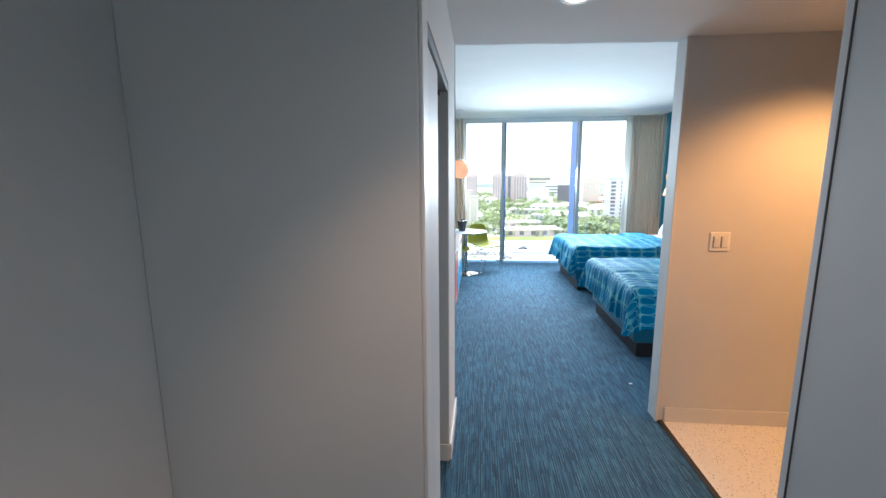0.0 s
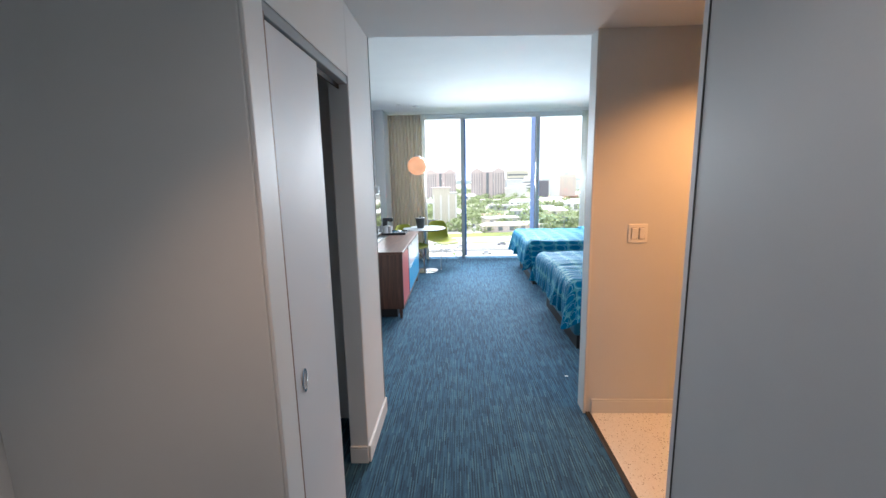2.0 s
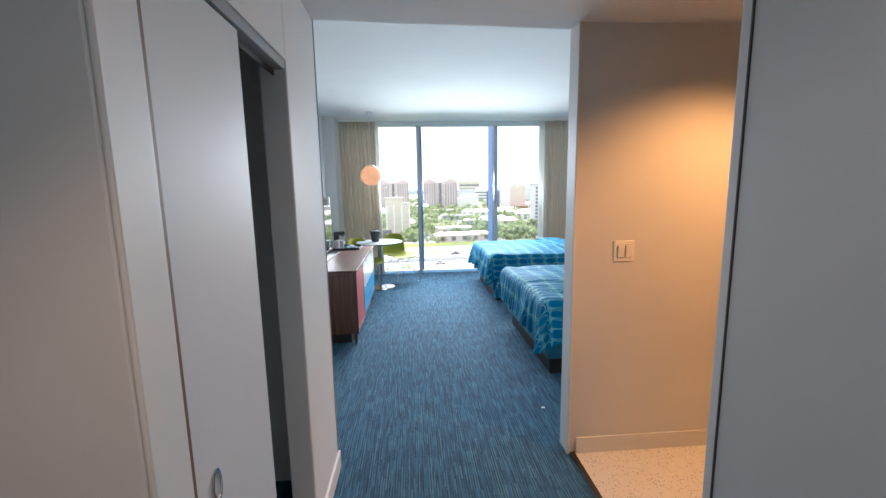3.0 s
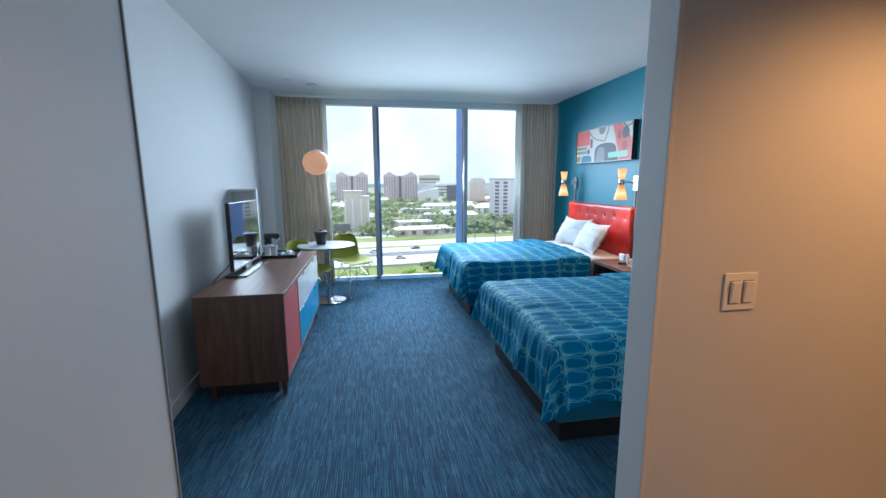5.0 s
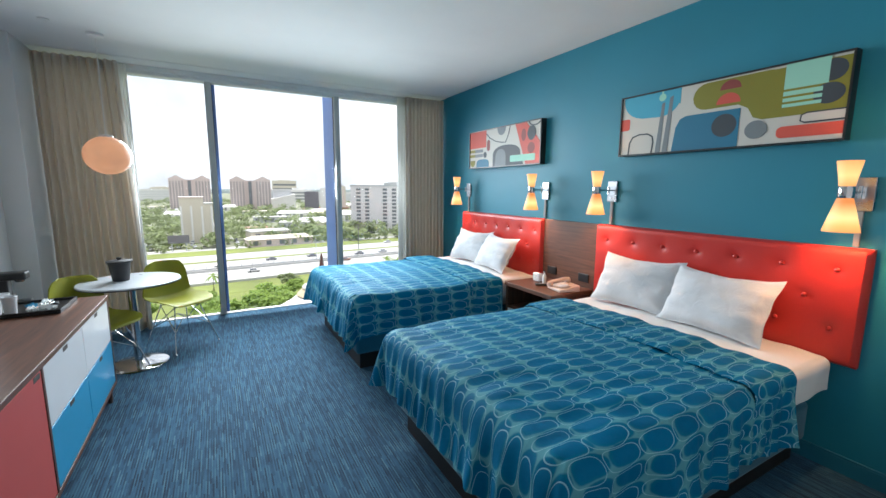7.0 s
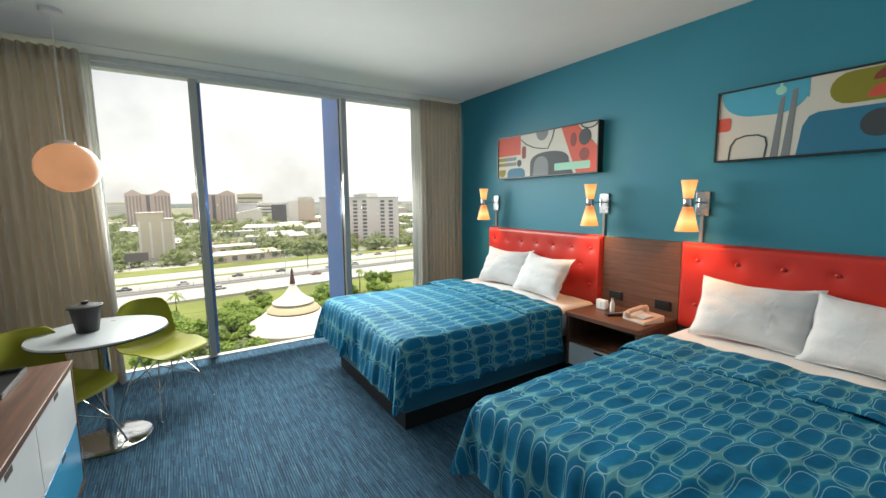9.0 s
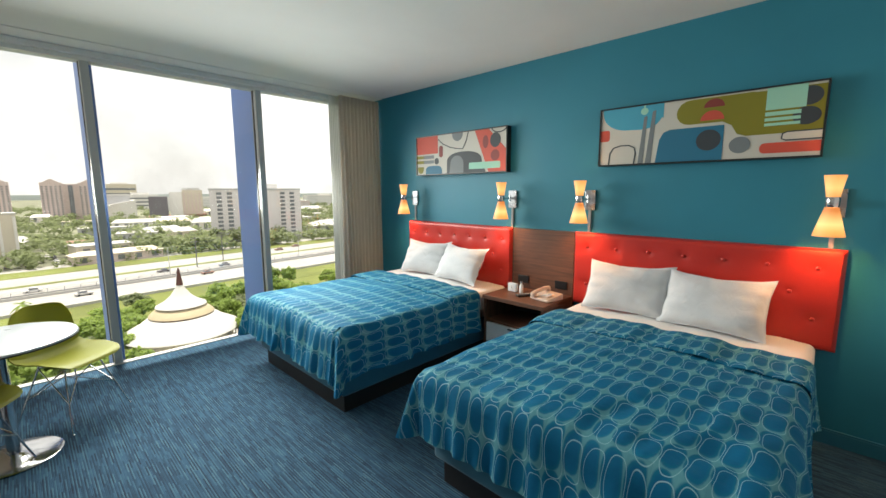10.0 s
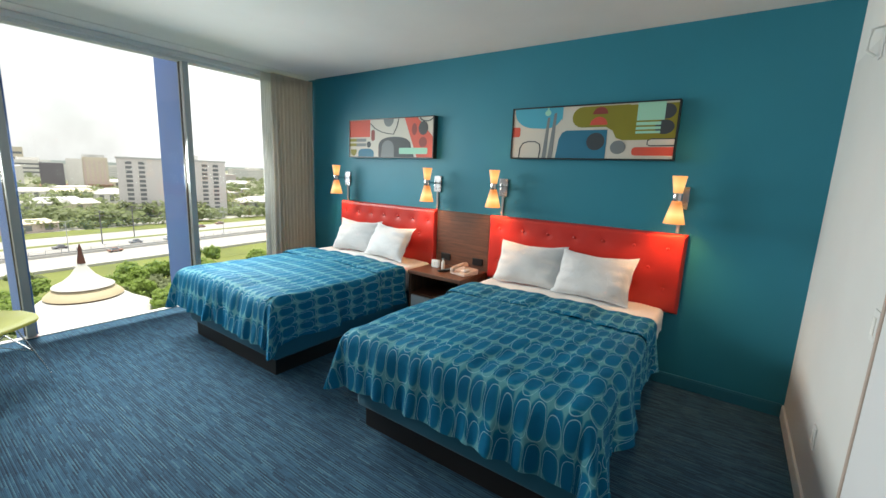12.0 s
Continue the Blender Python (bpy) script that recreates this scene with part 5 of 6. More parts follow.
# ---- chairs ----
def shell_chair(x, y, yaw):
    c = thing("shell_chair", (x, y, 0), "lime green moulded shell chair on a wire base", "chair", "lime shell chairs", rz=yaw)
    m = pose(x, y, 0, 0, 0, yaw)
    prof = [(0.225, 0.425, 0.150), (0.215, 0.440, 0.190), (0.17, 0.448, 0.222), (0.08, 0.440, 0.235), (-0.03, 0.430, 0.238), (-0.12, 0.434, 0.236), (-0.175, 0.462, 0.232), (-0.205, 0.52, 0.226), (-0.225, 0.60, 0.218), (-0.243, 0.68, 0.208), (-0.258, 0.75, 0.190), (-0.267, 0.79, 0.160), (-0.270, 0.805, 0.120)]

    def fn(a, b):
        k = a * (len(prof) - 1)
        i = min(int(k), len(prof) - 2)
        f = k - i
        f = f * f * (3 - 2 * f) * 0.3 + f * 0.7
        px, pz, w = (prof[i][q] * (1 - f) + prof[i + 1][q] * f for q in range(3))
        v = 2 * b - 1
        up = min(1.0, max(0.0, (px + 0.17) / -0.08)) if px < -0.10 else 0.0
        e = abs(v) ** 2.4
        seat_lift = 0.045 * e * (1 - up) * min(1, max(0.15, (0.24 - px) / 0.2))
        return (px + up * 0.075 * e, v * w, pz + seat_lift)

    bm = sheet(fn, 40, 22, 0.007)
    bm.transform(m)
    part("shell", bm, M_LIME, c, smooth=True)
    r = 0.0045
    for sx in (-1, 1):
        for sy in (-1, 1):
            bm = rod([(sx * 0.10, sy * 0.115, 0.424), (sx * 0.10, sy * 0.12, 0.405), (sx * 0.215, sy * 0.215, 0.006), (sx * 0.222, sy * 0.218, 0.0)], 0.0055, 8)
            bm.transform(m)
            part("leg", bm, M_CHROME, c)
    for pts in ([(0.10, -0.12, 0.405), (-0.165, -0.172, 0.19)], [(-0.10, -0.12, 0.405), (0.165, -0.172, 0.19)], [(0.10, 0.12, 0.405), (-0.165, 0.172, 0.19)], [(-0.10, 0.12, 0.405), (0.165, 0.172, 0.19)],
                [(0.165, -0.172, 0.19), (0.05, 0.0, 0.30), (0.165, 0.172, 0.19)], [(-0.165, -0.172, 0.19), (-0.05, 0.0, 0.30), (-0.165, 0.172, 0.19)], [(0.10, -0.12, 0.405), (0.10, 0.12, 0.405)], [(-0.10, -0.12, 0.405), (-0.10, 0.12, 0.405)], [(0.05, 0, 0.30), (-0.05, 0, 0.30)]):
        bm = rod(pts, r, 6)
        bm.transform(m)
        part("wire", bm, M_CHROME, c)


shell_chair(-0.315, 7.44, -52)
shell_chair(-0.83, 6.93, -38)

# ---- globe pendant ----
GX, GY, GZ = -0.735, 7.40, 1.785
pn = thing("pendant_lamp", (GX, GY, GZ), "round opal glass pendant lamp, lit, above the table", "lamp")
part("globe", lathe(GX, GY, [(0.172 * math.sin(a), GZ - 0.160 * math.cos(a)) for a in np.linspace(0.03, 2.85, 26)], 48), M_GLOBE, pn, "glowing opal glass globe", smooth=True)
part("cap", lathe(GX, GY, [(0.052, GZ + 0.150), (0.052, GZ + 0.168), (0.015, GZ + 0.176)], 24), M_TRIM, pn, smooth=True)
part("cord", rod([(GX, GY, GZ + 0.176), (GX, GY, ZC - 0.02)], 0.003, 6), M_TRIM, pn)
part("canopy", lathe(GX, GY, [(0.012, ZC - 0.035), (0.055, ZC - 0.022), (0.060, ZC - 0.001)], 28), M_TRIM, pn, smooth=True)
sp2 = thing("sprinkler", (-1.0, 7.2, ZC - 0.02), "small white ceiling sprinkler cover", "sprinkler")
part("cover", lathe(-1.0, 7.2, [(0.035, ZC - 0.001), (0.038, ZC - 0.008), (0.02, ZC - 0.014)], 20), M_TRIM, sp2, smooth=True)
# ---- the town below ----
G = -30.0
def leaf_material(name, color, blotch):
    """Leaves that let some light through, uneven from branch to branch."""
    m = paint(name, color, 0.7, var=0.4, grain=2.5, blotch=blotch, relief=0)
    nt = m.node_tree
    tl = node(nt, "BsdfTranslucent", Color=(*[min(1, c * 1.7) for c in color], 1))
    mx = node(nt, "MixShader", Fac=0.45)
    nt.links.new(nt.nodes["Principled BSDF"].outputs[0], mx.inputs[1])
    nt.links.new(tl.outputs[0], mx.inputs[2])
    nt.links.new(mx.outputs[0], nt.nodes["Material Output"].inputs["Surface"])
    return m


M_GRASS = paint("grass", (0.1392, 0.1632, 0.03876), 0.95, var=0.35, grain=1.5, blotch=0.06, relief=0.5, dist=0.05)
M_TOWN = paint("town_ground", (0.1771, 0.1851, 0.1253), 0.95, var=0.45, grain=0.25, blotch=0.02, relief=0)
M_ROAD = paint("pale_concrete_road", (0.348, 0.3396, 0.3252), 0.9, var=0.10, grain=2.0, blotch=0.05, relief=0.2, dist=0.01)
M_ASPHALT = paint("asphalt", (0.0709, 0.0709, 0.0709), 0.9, var=0.15, grain=1.0, blotch=0.05)
M_KERB = paint("white_concrete", (0.4451, 0.437, 0.422), 0.85, var=0.08, grain=2)
M_LINE = paint("road_marking_white", (0.464, 0.464, 0.452), 0.7)
M_LEAF = leaf_material("leaf_green", (0.2005, 0.2766, 0.06059), 0.6)
M_LEAF2 = leaf_material("dark_leaf_green", (0.1785, 0.2111, 0.105), 0.12)
M_BARK = paint("bark", (0.084, 0.0645, 0.0451), 0.9, var=0.3, grain=12)
M_CANVAS = paint("white_canvas_roof", (0.516, 0.509, 0.484), 0.7, var=0.04, grain=3, blotch=0.4)
M_CREAM = paint("cream_roof", (0.439, 0.367, 0.245), 0.7, var=0.08, grain=3, blotch=0.5)
M_BEIGEB = paint("beige_render", (0.6, 0.541, 0.446), 0.85, var=0.06, grain=1, blotch=0.1)
M_PINKB = paint("pinkish_render", (0.61, 0.50, 0.475), 0.85, var=0.06, grain=0.6, blotch=0.05)
M_GREYB = paint("grey_render", (0.48, 0.49, 0.51), 0.85, var=0.06, grain=1, blotch=0.1)
M_WHITEB = paint("white_render", (0.716, 0.696, 0.678), 0.85, var=0.06, grain=1, blotch=0.1)
M_WINDOWB = paint("dark_far_glass", (0.16, 0.17, 0.19), 0.4, var=0.3, grain=0.5, blotch=0.1)
M_BROWN = paint("red_brown_paint", (0.109, 0.0387, 0.029), 0.7, var=0.1, grain=3)
M_ROOFRED = paint("red_tile_roof", (0.278, 0.155, 0.116), 0.85, var=0.2, grain=3)
M_DARKB = paint("dark_cladding", (0.136, 0.126, 0.146), 0.5, var=0.1, grain=1)

struct("ground", box(-4000, 4000, 20, 4800, G - 1, G), M_TOWN, "green and built-up ground of the town", "ground")
rng = random.Random(4)


def along(u, off):
    """A place on the highway: u metres along, off metres away from its near edge."""
    a = radians(6)
    return (u * math.cos(a) - off * math.sin(a), 154 + u * math.sin(a) + off * math.cos(a))


def strip(name, off0, off1, z, mat, label, category, thick=0.3):
    bm = bmesh.new()
    q = [along(-600, off0), along(900, off0), along(900, off1), along(-600, off1)]
    lo = [bm.verts.new((*p, z - thick)) for p in q]
    hi = [bm.verts.new((*p, z)) for p in q]
    bm.faces.new(hi)
    bm.faces.new(lo[::-1])
    for i in range(4):
        bm.faces.new((lo[i], lo[(i + 1) % 4], hi[(i + 1) % 4], hi[i]))
    struct(name, bm, mat, label, category)


struct("lawn", box(-250, 500, 40, 150, G - 0.5, G + 0.04), M_GRASS, "bright green lawn around the white tent roof", "ground")
strip("verge_near", -16, -0.5, G + 0.10, M_GRASS, "grass verge beside the highway", "verge")
strip("road_near", 0, 22, G + 0.14, M_ROAD, "pale concrete carriageway of the highway", "road")
strip("barrier_near", -0.6, 0.0, G + 0.9, M_KERB, "white concrete road barrier", "barrier", 1.0)
strip("shoulder", 22.4, 30, G + 0.10, M_ASPHALT, "grey shoulder between the carriageways", "road")
strip("barrier_mid", 22, 22.4, G + 1.0, M_KERB, "white concrete median barrier", "barrier", 1.2)
strip("road_mid", 30, 44, G + 0.14, M_ROAD, "pale concrete carriageway of the highway", "road")
strip("verge_mid", 44.3, 48, G + 0.16, M_GRASS, "narrow grass median", "verge")
strip("road_far", 48.2, 66, G + 0.14, M_ROAD, "pale concrete carriageway of the highway", "road")
strip("verge_far", 66.3, 82, G + 0.2, M_GRASS, "grass verge beyond the highway", "verge")
strip("street_far", 82.2, 92, G + 0.12, M_ROAD, "pale service road beyond the verge", "road")
for off in (5.5, 11, 16.5, 34.7, 39.3, 54, 60):
    strip("lane_line", off, off + 0.25, G + 0.15, M_LINE, "painted lane line", "road marking", 0.008)


# cars
def car(u, off, mat, flip, label="passenger car driving on the highway", group="highway cars"):
    x, y = along(u, off)
    m = pose(x, y, G + 0.15, 0, 0, 6 + (180 if flip else 0))
    c = thing("car", (x, y, G + 0.15), label, "car", group, rz=6 + (180 if flip else 0))

    def put(name, bm, mt, label=""):
        bm.transform(m)
        part(name, bm, mt, c, label)

    put("body", box(-2.2, 2.2, -0.9, 0.9, 0.3, 0.85, 0.15), mat)
    cabin = box(-1.5, 0.9, -0.8, 0.8, 0.851, 1.45)
    for v in cabin.verts:
        if v.co.z > 1:
            v.co.x *= 0.65
            v.co.y *= 0.85
    put("cabin", cabin, M_WINDOWB, "dark glass cabin")
    put("roof", box(-0.95, 0.57, -0.66, 0.66, 1.452, 1.50, 0.03), mat)
    for wx in (-1.35, 1.35):
        for wy in (-0.8, 0.8):
            w = lathe(0, 0, [(0.32, -0.1), (0.32, 0.1)], 12)
            w.transform(Matrix.Translation((wx, wy, 0.32)) @ Matrix.Rotation(radians(90), 4, "X"))
            put("wheel", w, M_BLACK)
    return c


CARM = [M_BLACK, M_WHITEB, M_GREYB, M_ROOFRED, M_DARKB, M_KERB]
for k in range(26):
    lane = rng.choice((2.7, 8.2, 14, 19, 32.3, 37, 41.6, 51, 57, 63))
    car(-90 + k * 13 + rng.uniform(-4, 4), lane, rng.choice(CARM), lane > 30)
LOT = [car(-30, 97, m_, False, "car parked in a lot beyond the highway", "parked cars") for m_ in (M_WHITEB, M_GREYB, M_DARKB)]
for k in range(3):
    x, y = along(-20 + 12 * k, 99)
    LOT[k].matrix_basis = pose(x, y, G + 0.15, 0, 0, 90)
for k in range(84):
    row = k % 4
    x, y = along(-45 + 4.2 * (k // 4) * 2.6 + rng.uniform(-1, 1), 97 + row * 6 + (9 if row > 1 else 0))
    copy_thing(LOT[k % 3], pose(x, y, G + 0.15, 0, 0, 96 + (180 if k % 2 else 0)))
tx, ty = along(150, 57)
tk = thing("truck", (tx, ty, G + 0.15), "white box truck on the highway", "truck", rz=6)
tm = pose(tx, ty, G + 0.15, 0, 0, 6)
for nm, b, mt in (("trailer", box(-8, 5, -1.25, 1.25, 1.1, 4.0, 0.05), M_WHITEB), ("cab", box(5.3, 7.6, -1.2, 1.2, 0.6, 3.2, 0.2), M_DARKB), ("chassis", box(-8, 7, -1.0, 1.0, 0.6, 1.09), M_BLACK)):
    b.transform(tm)
    part(nm, b, mt, tk)
for wx in (-7, -5.8, 4, 6.3):
    w = lathe(0, 0, [(0.5, -1.2), (0.5, 1.2)], 12)
    w.transform(tm @ Matrix.Translation((wx, 0, 0.5)) @ Matrix.Rotation(radians(90), 4, "X"))
    part("wheel", w, M_BLACK, tk)

fn_ = thing("barrier_fence", (*along(20, 26), G), "long grey fence along the highway shoulder", "fence")
for k in range(60):
    x, y = along(-70 + 4 * k, 25.5)
    part("post", rod([(x, y, G + 0.1), (x, y, G + 2.0)], 0.09, 5), M_GREYB, fn_)
for z in (0.8, 1.4, 1.95):
    x0, y0 = along(-70, 25.5)
    x1, y1 = along(166, 25.5)
    part("rail", rod([(x0, y0, G + z), (x1, y1, G + z)], 0.06, 5), M_GREYB, fn_)
bx_, by_ = along(-8, 88)
bb = thing("billboard", (bx_, by_, G), "dark billboard on posts beside the highway", "billboard")
part("board", box(bx_ - 4.5, bx_ + 4.5, by_ - 0.2, by_ + 0.2, G + 4, G + 8), M_DARKB, bb)
for dx in (-3, 3):
    part("post", rod([(bx_ + dx, by_ + 0.3, G), (bx_ + dx, by_ + 0.3, G + 7)], 0.2, 6), M_GREYB, bb)

# round white pavilion
TCX, TCY = 20.6, 98.0
pv = thing("pavilion", (TCX, TCY, G), "round pavilion with white peaked canvas roofs and a red finial", "pavilion")
part("wall", lathe(TCX, TCY, [(8.6, G), (8.6, G + 4.2)], 32), M_BEIGEB, pv)
part("lower_roof", lathe(TCX, TCY, [(10.4, G + 3.9), (10.2, G + 4.2), (7.6, G + 5.6), (5.8, G + 7.0)], 40), M_CANVAS, pv, "wide white canvas roof", smooth=True)
part("lower_band", lathe(TCX, TCY, [(5.4, G + 6.5), (5.4, G + 7.35)], 32), M_BROWN, pv, "dark red band")
part("middle_roof", lathe(TCX, TCY, [(5.75, G + 7.3), (5.65, G + 7.5), (4.9, G + 8.2), (4.2, G + 8.8)], 40), M_CREAM, pv, "cream ring roof", smooth=True)
part("upper_band", lathe(TCX, TCY, [(4.2, G + 8.3), (4.2, G + 9.05)], 32), M_BROWN, pv, "dark red band")
part("upper_roof", lathe(TCX, TCY, [(4.5, G + 9.0), (4.4, G + 9.2), (3.0, G + 9.9), (1.8, G + 11.0), (0.9, G + 12.4), (0.5, G + 13.2)], 40), M_CANVAS, pv, "white peaked canvas roof", smooth=True)
part("finial", lathe(TCX, TCY, [(0.62, G + 13.1), (0.5, G + 14.2), (0.28, G + 15.4), (0.35, G + 15.6), (0.1, G + 16.6)], 16), M_BROWN, pv, "dark red finial", smooth=True)
for k in range(16):
    a = 2 * math.pi * k / 16
    part("post", rod([(TCX + 9.9 * math.cos(a), TCY + 9.9 * math.sin(a), G), (TCX + 9.9 * math.cos(a), TCY + 9.9 * math.sin(a), G + 3.7)], 0.12, 6), M_CREAM, pv)
struct("plaza", lathe(TCX - 1, TCY - 2, [(14, G - 0.1), (14, G + 0.09)], 40), M_KERB, "pale paved court around the pavilion", "pavement")
struct("path", box(TCX + 8, TCX + 48, TCY + 7, TCY + 11, G - 0.1, G + 0.08), M_KERB, "pale footpath across the lawn", "path")


# trees
def leaf_cloud(bm, cx, cy, cz, rx, rz, n, size, rr):
    for _ in range(n):
        d = Vector((rr.gauss(0, 1), rr.gauss(0, 1), rr.gauss(0, 1))).normalized()
        f = rr.uniform(0.55, 1.0)
        p = Vector((cx + d.x * rx * f, cy + d.y * rx * f, cz + d.z * rz * f))
        s = size * rr.uniform(0.6, 1.3)
        u = Vector((rr.gauss(0, 1), rr.gauss(0, 1), rr.gauss(0, 1) * 0.5)).normalized()
        w = u.cross(d + Vector((0.1, 0.2, 0.3))).normalized()
        vs = [bm.verts.new(p + u * s), bm.verts.new(p + w * s * 0.6), bm.verts.new(p - u * s), bm.verts.new(p - w * s * 0.6)]
        bm.faces.new(vs)


def tree(x, y, h, r, seed, leaf, label):
    rr = random.Random(seed)
    t = thing("tree", (x, y, G), label, "tree", "trees on the lawn")
    tk_ = rod([(x, y, G), (x + 0.1, y, G + h * 0.3), (x + rr.uniform(-0.3, 0.3), y, G + h * 0.62)], 0.05 * h * 0.5, 8, None, 0.06)
    tops = []
    for k in range(6):
        a = k * 1.05 + rr.uniform(-0.3, 0.3)
        q = (x + r * 0.62 * math.cos(a), y + r * 0.62 * math.sin(a), G + h * rr.uniform(0.5, 0.85))
        rod([(x, y, G + h * rr.uniform(0.25, 0.4)), q], 0.09, 5, tk_, 0.03)
        tops.append(q)
    part("trunk", tk_, M_BARK, t)
    bm = bmesh.new()
    for q in tops + [(x, y, G + h * 0.85), (x, y, G + h * 0.65)]:
        leaf_cloud(bm, q[0], q[1], q[2], r * rr.uniform(0.42, 0.62), h * rr.uniform(0.15, 0.24), 130, 0.28 + r * 0.05, rr)
    part("crown", bm, leaf, t)
    return t


protos = [tree(TCX - 15, TCY - 10, 5.5, 2.6, 1, M_LEAF, "leafy green tree on the lawn"), tree(TCX + 12, TCY - 12, 7.0, 2.4, 2, M_LEAF, "leafy green tree on the lawn"), tree(TCX + 16, TCY + 14, 5.0, 3.0, 3, M_LEAF2, "leafy dark green tree on the lawn"), tree(TCX - 13, TCY + 9, 6.0, 3.0, 5, M_LEAF, "leafy green tree on the lawn")]
spots = []
for k in range(150):
    x, y = rng.uniform(-45, 130), rng.uniform(74, 140)
    d = math.hypot(x - TCX, y - TCY)
    if d < 13 or (x < 15 and y > 128) or (abs(x - TCX) < 9 and y < 96 and rng.random() < 0.8):
        continue
    if y > 112 and rng.random() < 0.45:
        continue
    spots.append((x, y))
for k in range(70):
    a, d = rng.uniform(-1.0, 1.25), rng.uniform(13, 40)
    spots.append((TCX + d * math.cos(a), TCY + d * math.sin(a) * 0.8))
for k in range(22):
    spots.append((TCX - rng.uniform(10, 26), TCY + rng.uniform(-10, 22)))
spots = spots[-92:] + spots[:-92]
for k, (x, y) in enumerate(spots[:170]):
    copy_thing(protos[k % 4], pose(x, y, G, 0, 0, rng.uniform(0, 360)))


def palm(x, y, h, seed):
    rr = random.Random(seed)
    t = thing("palm", (x, y, G), "tall palm tree beside the lawn", "palm", "palms")
    part("trunk", rod([(x, y, G), (x + 0.2, y, G + h * 0.5), (x + 0.1, y, G + h)], 0.22, 8, None, 0.14), M_BARK, t)
    for k in range(14):
        a = k * 2.4
        el = rr.uniform(-0.3, 0.9)
        l = rr.uniform(2.0, 2.8)

        def fn(p, q, a=a, el=el, l=l):
            w = (q - 0.5) * 0.55 * math.sin(math.pi * min(1, p * 0.9 + 0.1))
            d = l * p
            return (x + 0.1 + math.cos(a) * d * math.cos(el) - math.sin(a) * w, y + math.sin(a) * d * math.cos(el) + math.cos(a) * w, G + h + d * math.sin(el) - 0.28 * d * d - 0.3 * abs(w))

        part("frond", sheet(fn, 6, 2, 0.02), M_LEAF, t)


palm(-2.0, 122, 9, 1)
palm(TCX - 5.5, TCY - 17, 5, 2)
palm(TCX + 3.5, TCY - 20, 6, 3)
palm(48, 128, 9, 4)

# woods and gardens of the town
bm = bmesh.new()
for k in range(1500):
    y = 245 + 900 * rng.random() ** 1.7
    x = rng.uniform(-0.55, 1.6) * y * 0.75
    if rng.random() < 0.35 and y < 420:
        continue
    h, r = rng.uniform(5, 10), rng.uniform(3.5, 7)
    for _ in range(2):
        leaf_cloud(bm, x + rng.uniform(-3, 3), y + rng.uniform(-3, 3), G + h * 0.6, r, h * 0.45, 26, 1.5, rng)
tagged(part("far_trees", bm, M_LEAF2), "masses of green trees between the far buildings", "trees", "", "stuff")
bm = bmesh.new()
for k in range(260):
    u = rng.uniform(-120, 300)
    x, y = along(u, 84 + rng.uniform(-3, 5))
    if rng.random() < 0.5:
        leaf_cloud(bm, x, y, G + 2.0, rng.uniform(1.5, 3.2), 2.0, 30, 0.7, rng)
tagged(part("roadside_shrubs", bm, M_LEAF2), "green shrubs along the far side of the highway", "shrubs", "", "stuff")
# distance haze is mixed into the ridge's pale blue-grey colour
struct("far_ridge", box(-4000, 4000, 2500, 2540, G, G + 22), paint("haze_toned_woods", (0.464, 0.522, 0.535), 0.9, var=0.12, grain=0.02), "flat wooded skyline at the horizon, coloured pale with haze", "backdrop")


# low buildings
def low_building(x, y, w, d, h, rz, wall, roof, gable):
    b = thing("low_building", (x, y, G), "low commercial building with a pale roof", "building", "low buildings", rz=rz)
    m = pose(x, y, G, 0, 0, rz)

    def put(name, bm_, mt):
        bm_.transform(m)
        part(name, bm_, mt, b)

    put("wall", box(-w / 2, w / 2, -d / 2, d / 2, 0, h), wall)
    if gable:
        g = box(-w / 2 - 0.6, w / 2 + 0.6, -d / 2 - 0.6, d / 2 + 0.6, h, h + 0.36 * d * 0.5)
        for v in g.verts:
            if v.co.z > h + 0.1:
                v.co.y *= 0.05
                v.co.x *= 0.8
        put("roof", g, roof)
    else:
        put("roof", box(-w / 2 - 0.3, w / 2 + 0.3, -d / 2 - 0.3, d / 2 + 0.3, h, h + 0.6, 0.05), roof)
    n = max(2, int(w / 6))
    for k in range(n):
        xx = -w / 2 + w * (k + 0.5) / n
        put("window", box(xx - 1.3, xx + 1.3, -d / 2 - 0.05, -d / 2 + 0.1, 0.9, h - 0.8), M_WINDOWB)


for k in range(85):
    y = 252 + 420 * rng.random() ** 1.3
    x = rng.uniform(-0.28, 1.15) * y
    if abs(x + 10) < 26 and y < 320:
        continue
    if 0.27 < x / y < 0.52 and y < 330:
        continue
    low_building(x, y, rng.uniform(14, 38), rng.uniform(10, 20), rng.uniform(3.5, 7), rng.uniform(-15, 20), rng.choice((M_WHITEB, M_BEIGEB, M_GREYB, M_WHITEB)), rng.choice((M_WHITEB, M_KERB, M_KERB, M_ROOFRED, M_GREYB, M_BEIGEB)), rng.random() < 0.45)
low_building(26, 262, 22, 14, 6.5, 8, M_BEIGEB, M_KERB, False)
low_building(30, 246, 34, 9, 4, 8, M_PINKB, M_BEIGEB, True)


# tall buildings
def block(b, m, x0, x1, y0, y1, z0, z1, mat, name="wall", bevel=0.0):
    bm_ = box(x0, x1, y0, y1, z0, z1, bevel)
    bm_.transform(m)
    return part(name, bm_, mat, b)


M_LILAC = paint("lilac_grey_render", (0.70, 0.66, 0.675), 0.85, var=0.05, grain=1, blotch=0.1)


